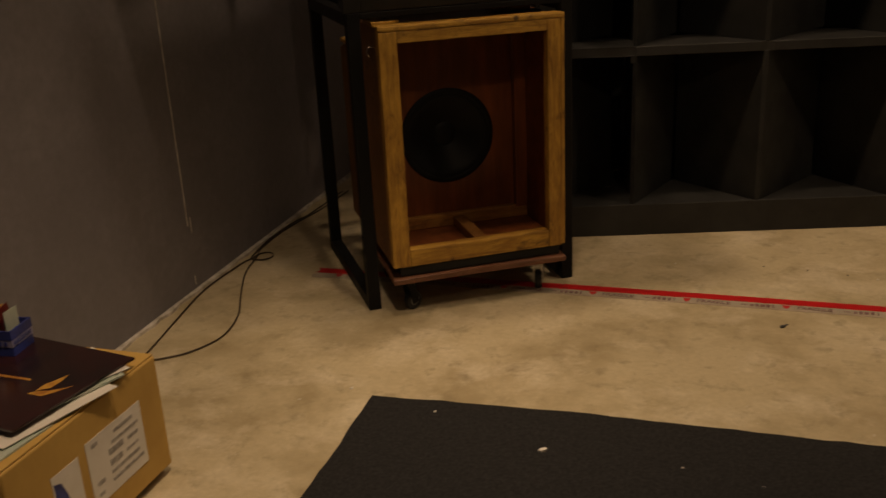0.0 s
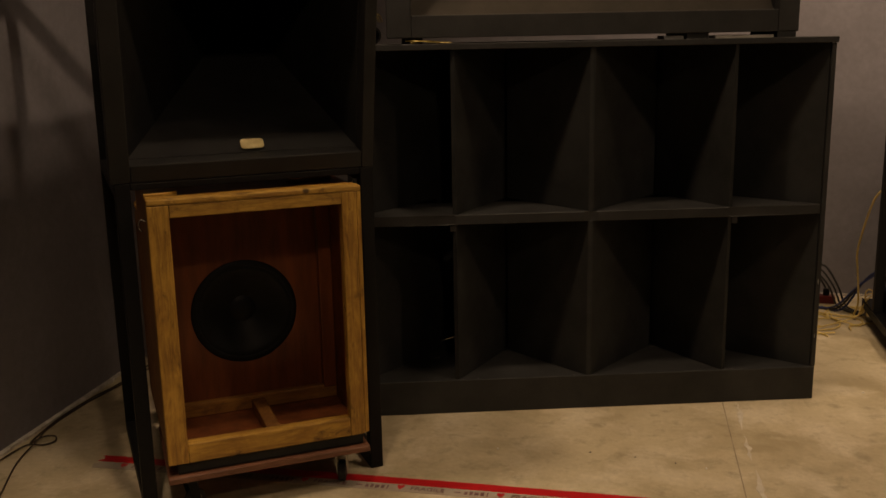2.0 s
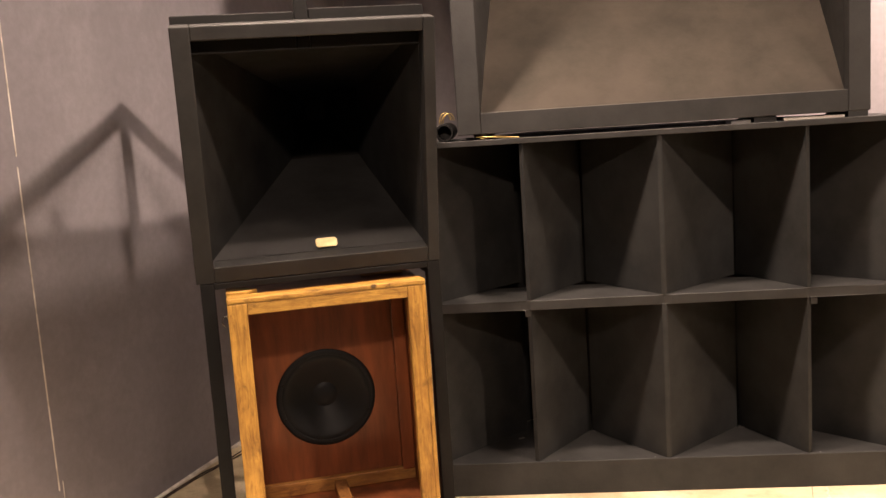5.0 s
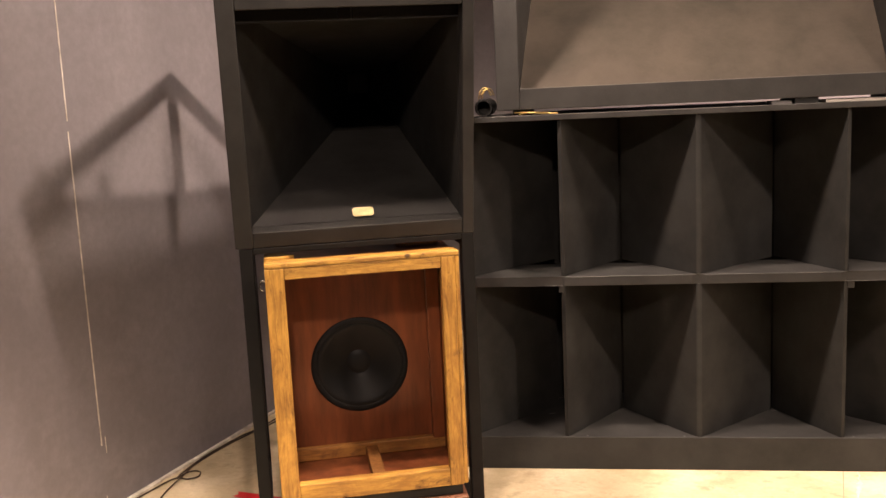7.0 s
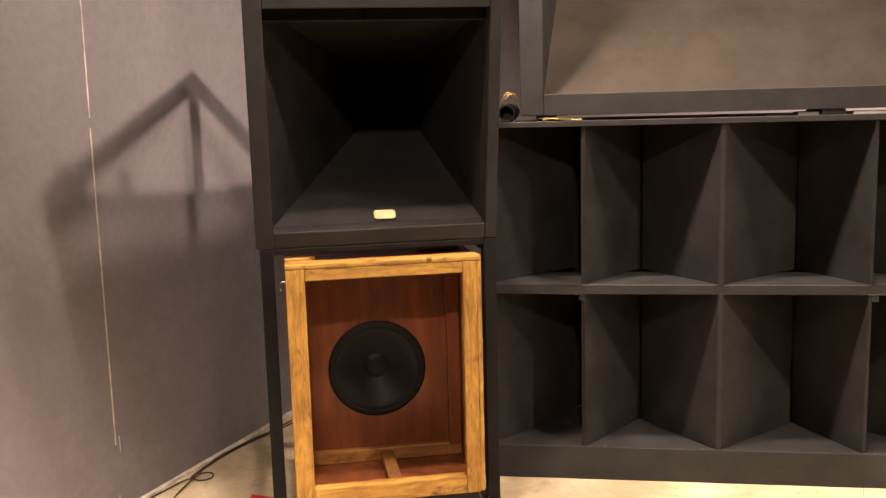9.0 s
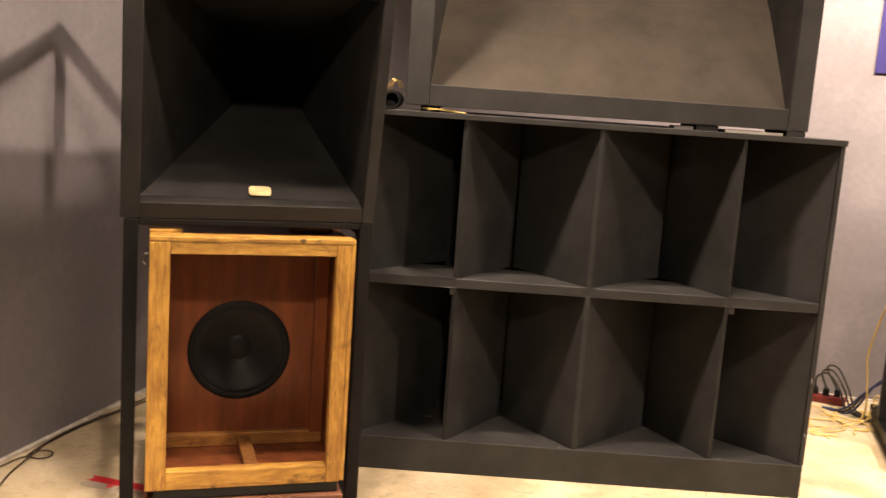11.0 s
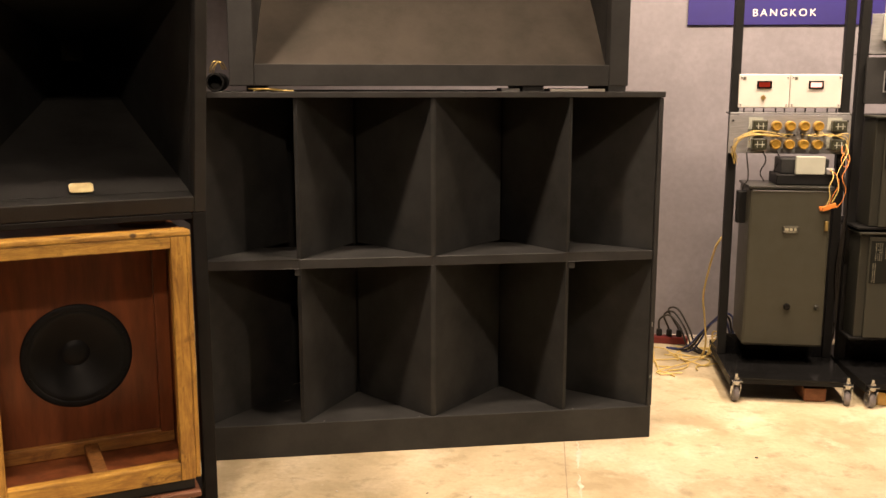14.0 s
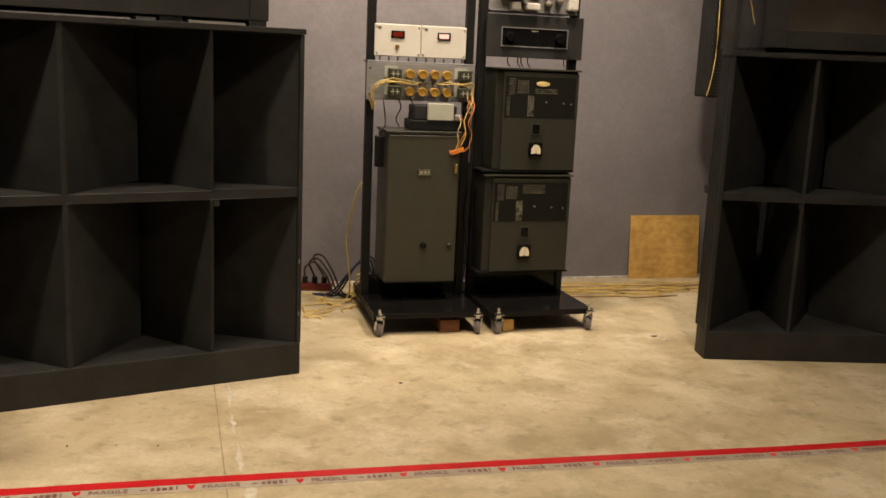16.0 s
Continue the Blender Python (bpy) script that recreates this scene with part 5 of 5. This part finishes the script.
# ---- banner on the back wall ----
bn = root("wall_banner", pose(2.06, YN - 0.012, 1.925), "navy blue banner with white and orange lettering", "banner")
box("cloth", 0, 1.13, 0, 0.008, 0, 0.85, BANNER, bn, 0.001)
text_mesh("BANGKOK", 0.060, PAPER, "banner_word", bn, Matrix.Translation((0.557, -0.002, 0.050)) @ Matrix.Rotation(radians(90), 4, "X") @ Matrix.Diagonal((1.02, 1, 1, 1)), "white lettering", 0.0008, 0.0, 1.38)
x = 0.13
for k, hgt in enumerate((0.13, 0.075, 0.07, 0.10, 0.075, 0.075, 0.07, 0, 0.13, 0.1, 0.075, 0.075, 0.10)):
    if hgt:
        z = 0.17 + 0.008 * k
        outline = [(0, 0), (0.045, 0.0), (0.05, 0.016), (0.018, 0.018), (0.022, hgt * 0.45), (0.046, hgt * 0.5), (0.06, hgt * 0.8), (0.046, hgt * 0.82), (0.036, hgt * 0.62), (0.026, hgt * 0.6), (0.034, hgt), (0.018, hgt)]
        bm = prism(bmesh.new(), outline, 0, 0.0015)
        part("script_mark", bm, SCRIPT, bn, "orange script shape", m=Matrix.Translation((x, -0.0008, z)) @ Matrix.Rotation(radians(90), 4, "X"))
    x += 0.066

# ---- floor clutter between cabinet and rack ----
ps = root("power_strip", pose(1.90, 6.24, 0, 0, 0, -8), "dark red power strip on the floor by the wall", "power strip")
box("strip_body", 0, 0.22, 0, 0.07, 0, 0.045, RED_STRIP, ps, 0.008)
for k in range(3):
    box("plug", 0.03 + 0.06 * k, 0.065 + 0.06 * k, 0.015, 0.05, 0.0455, 0.085, STEEL_BLACK, ps, 0.006)
for k in range(3):
    o = 0.025 * k
    cable("power_cable", [(1.95 + 0.06 * k, 6.27, 0.086), (1.95 + o, 6.25, 0.15 + 0.03 * k), (2.0 + o, 6.2, 0.19 + 0.02 * k), (2.06 + o, 6.13, 0.13), (2.10 + o, 6.08, 0.03), (2.17 + o, 6.0, 0.012), (2.24, 5.94 - o, 0.012)], WIRE_B, 0.0062, "thick black power cable looping from the power strip", "cable", "power cables")
for k in range(3):
    o = 0.022 * k
    cable("power_cable", [(1.98 + o, 6.12, 0.010), (2.05 + o, 6.08 - o, 0.014), (2.10 + o, 6.02, 0.06), (2.16 + o, 5.96, 0.16 + o), (2.22 + o, 5.9, 0.24 + o), (2.26 + o, 5.84, 0.27), (2.30, 5.8, 0.13 + o)], WIRE_U if k != 1 else WIRE_B, 0.0062, "blue or black power cable running up into the rack", "cable", "power cables")
rnd = random.Random(8)
for k in range(9):
    ax, ay = rnd.uniform(1.9, 2.12), rnd.uniform(5.55, 6.0)
    ang = rnd.uniform(0, 6.28)
    pts = []
    for j in range(9):
        pts.append((min(max(ax, 1.88), 2.34), min(max(ay, 5.45), 6.15), 0.005 + 0.016 * rnd.random() * (k / 8)))
        ang += rnd.uniform(-1.1, 1.3)
        ax += 0.075 * math.cos(ang)
        ay += 0.075 * math.sin(ang)
    if k % 3 == 0:
        pts += [(2.18, 5.9, 0.03), (2.2, 5.86, 0.12 + 0.01 * k), (2.24, 5.82, 0.18)]
    cable("speaker_wire", pts, WIRE_Y, 0.0038, "pale yellow speaker wire tangled on the floor", "wire", "tangled speaker wires")
cable("speaker_wire", [(2.19, 5.692, 0.76), (2.165, 5.72, 0.7), (2.15, 5.8, 0.56), (2.135, 5.85, 0.40), (2.15, 5.87, 0.28), (2.17, 5.9, 0.1), (2.15, 5.92, 0.005)], WIRE_Y, 0.0055, "pale yellow speaker wire hanging beside the rack", "wire", "tangled speaker wires")
cable("speaker_wire", [(3.46, 5.86, 0.35), (3.5, 5.86, 0.33), (3.515, 5.86, 0.24), (3.49, 5.87, 0.12), (3.47, 5.9, 0.005), (3.42, 5.93, 0.005)], WIRE_Y, 0.004, "pale looped wire at the rack side", "wire", "tangled speaker wires")
for k, pts in enumerate(([(3.6, 6.2, 0.005), (3.9, 6.12, 0.005), (4.2, 6.16, 0.005), (4.5, 6.05, 0.005), (4.8, 6.1, 0.005)], [(3.5, 6.05, 0.005), (3.8, 6.02, 0.005), (4.1, 5.95, 0.005), (4.4, 6.0, 0.005), (4.7, 5.92, 0.005)], [(3.45, 6.0, 0.005), (3.75, 6.1, 0.006), (4.15, 6.04, 0.006), (4.55, 6.12, 0.006)])):
    cable("speaker_wire", pts, WIRE_Y, 0.0045, "pale yellow speaker wire lying along the wall", "wire", "floor speaker wires")

rnd = random.Random(31)
for k in range(9):
    y0 = 5.86 + 0.045 * k
    pts = [(3.48 + rnd.uniform(-0.05, 0.1) + 0.2 * i, y0 + rnd.uniform(-0.03, 0.03), 0.004 + 0.010 * rnd.random()) for i in range(rnd.randint(5, 8))]
    cable("speaker_wire", pts, WIRE_Y if k % 3 else FLOOR_TAN, 0.0042, "dull yellow speaker wire lying along the wall", "wire", "floor speaker wires")

# ---- plywood sheet, dark panel and post near the second cabinet ----
ply = box("plywood_sheet", 0, 0.54, -0.006, 0.006, 0, 0.447, PLYWOOD, bev=0.001, m=pose(4.24, YN - 0.05, 0.0, -5, 0, 0))
tagged(ply, "small golden particle board sheet leaning on the wall", "board")
dk = root("dark_panel", pose(4.59, 6.13, 0, 0, 0, -6), "tall black perforated panel speaker behind the cabinet", "panel speaker")
box("post_board", 0.085, 0.48, 0.0, 0.05, 0, 1.289, BLACK, dk, 0.003)
box("panel_case", -0.06, 0.72, -0.10, 0.10, 1.2895, 2.5, BLACK, dk, 0.012)
bm = bmesh.new()
for i in range(44):
    for j in range(58):
        x, z = -0.05 + 0.0175 * i + (0.00875 if j % 2 else 0), 1.305 + 0.0203 * j
        if x < 0.70:
            add_box(bm, x, x + 0.0095, -0.104, -0.1005, z, z + 0.0105)
part("grille", bm, GRILLE, dk, "perforated grille")["kind"] = "stuff"
cable("speaker_wire", [(4.53, 6.0, 2.4), (4.534, 6.0, 1.907), (4.54, 6.0, 1.589), (4.525, 6.0, 1.42), (4.498, 6.0, 1.296)], WIRE_Y, 0.0036, "pale yellow wire hanging by the dark panel", "wire", "hanging wires")
tagged(box("black_board", -0.004, 0.02, -0.002, 0.148, 1.5575, 2.42, BLACK_WORN, bev=0.002, m=CAB2), "tall black board standing upright on the cabinet corner", "board")
cable("speaker_wire", [(3.87, 4.705, 2.3), (3.893, 4.69, 1.9), (3.925, 4.685, 1.76), (3.943, 4.68, 1.69)], WIRE_Y, 0.0026, "pale yellow wire hanging over the cabinet corner", "wire", "hanging wires")
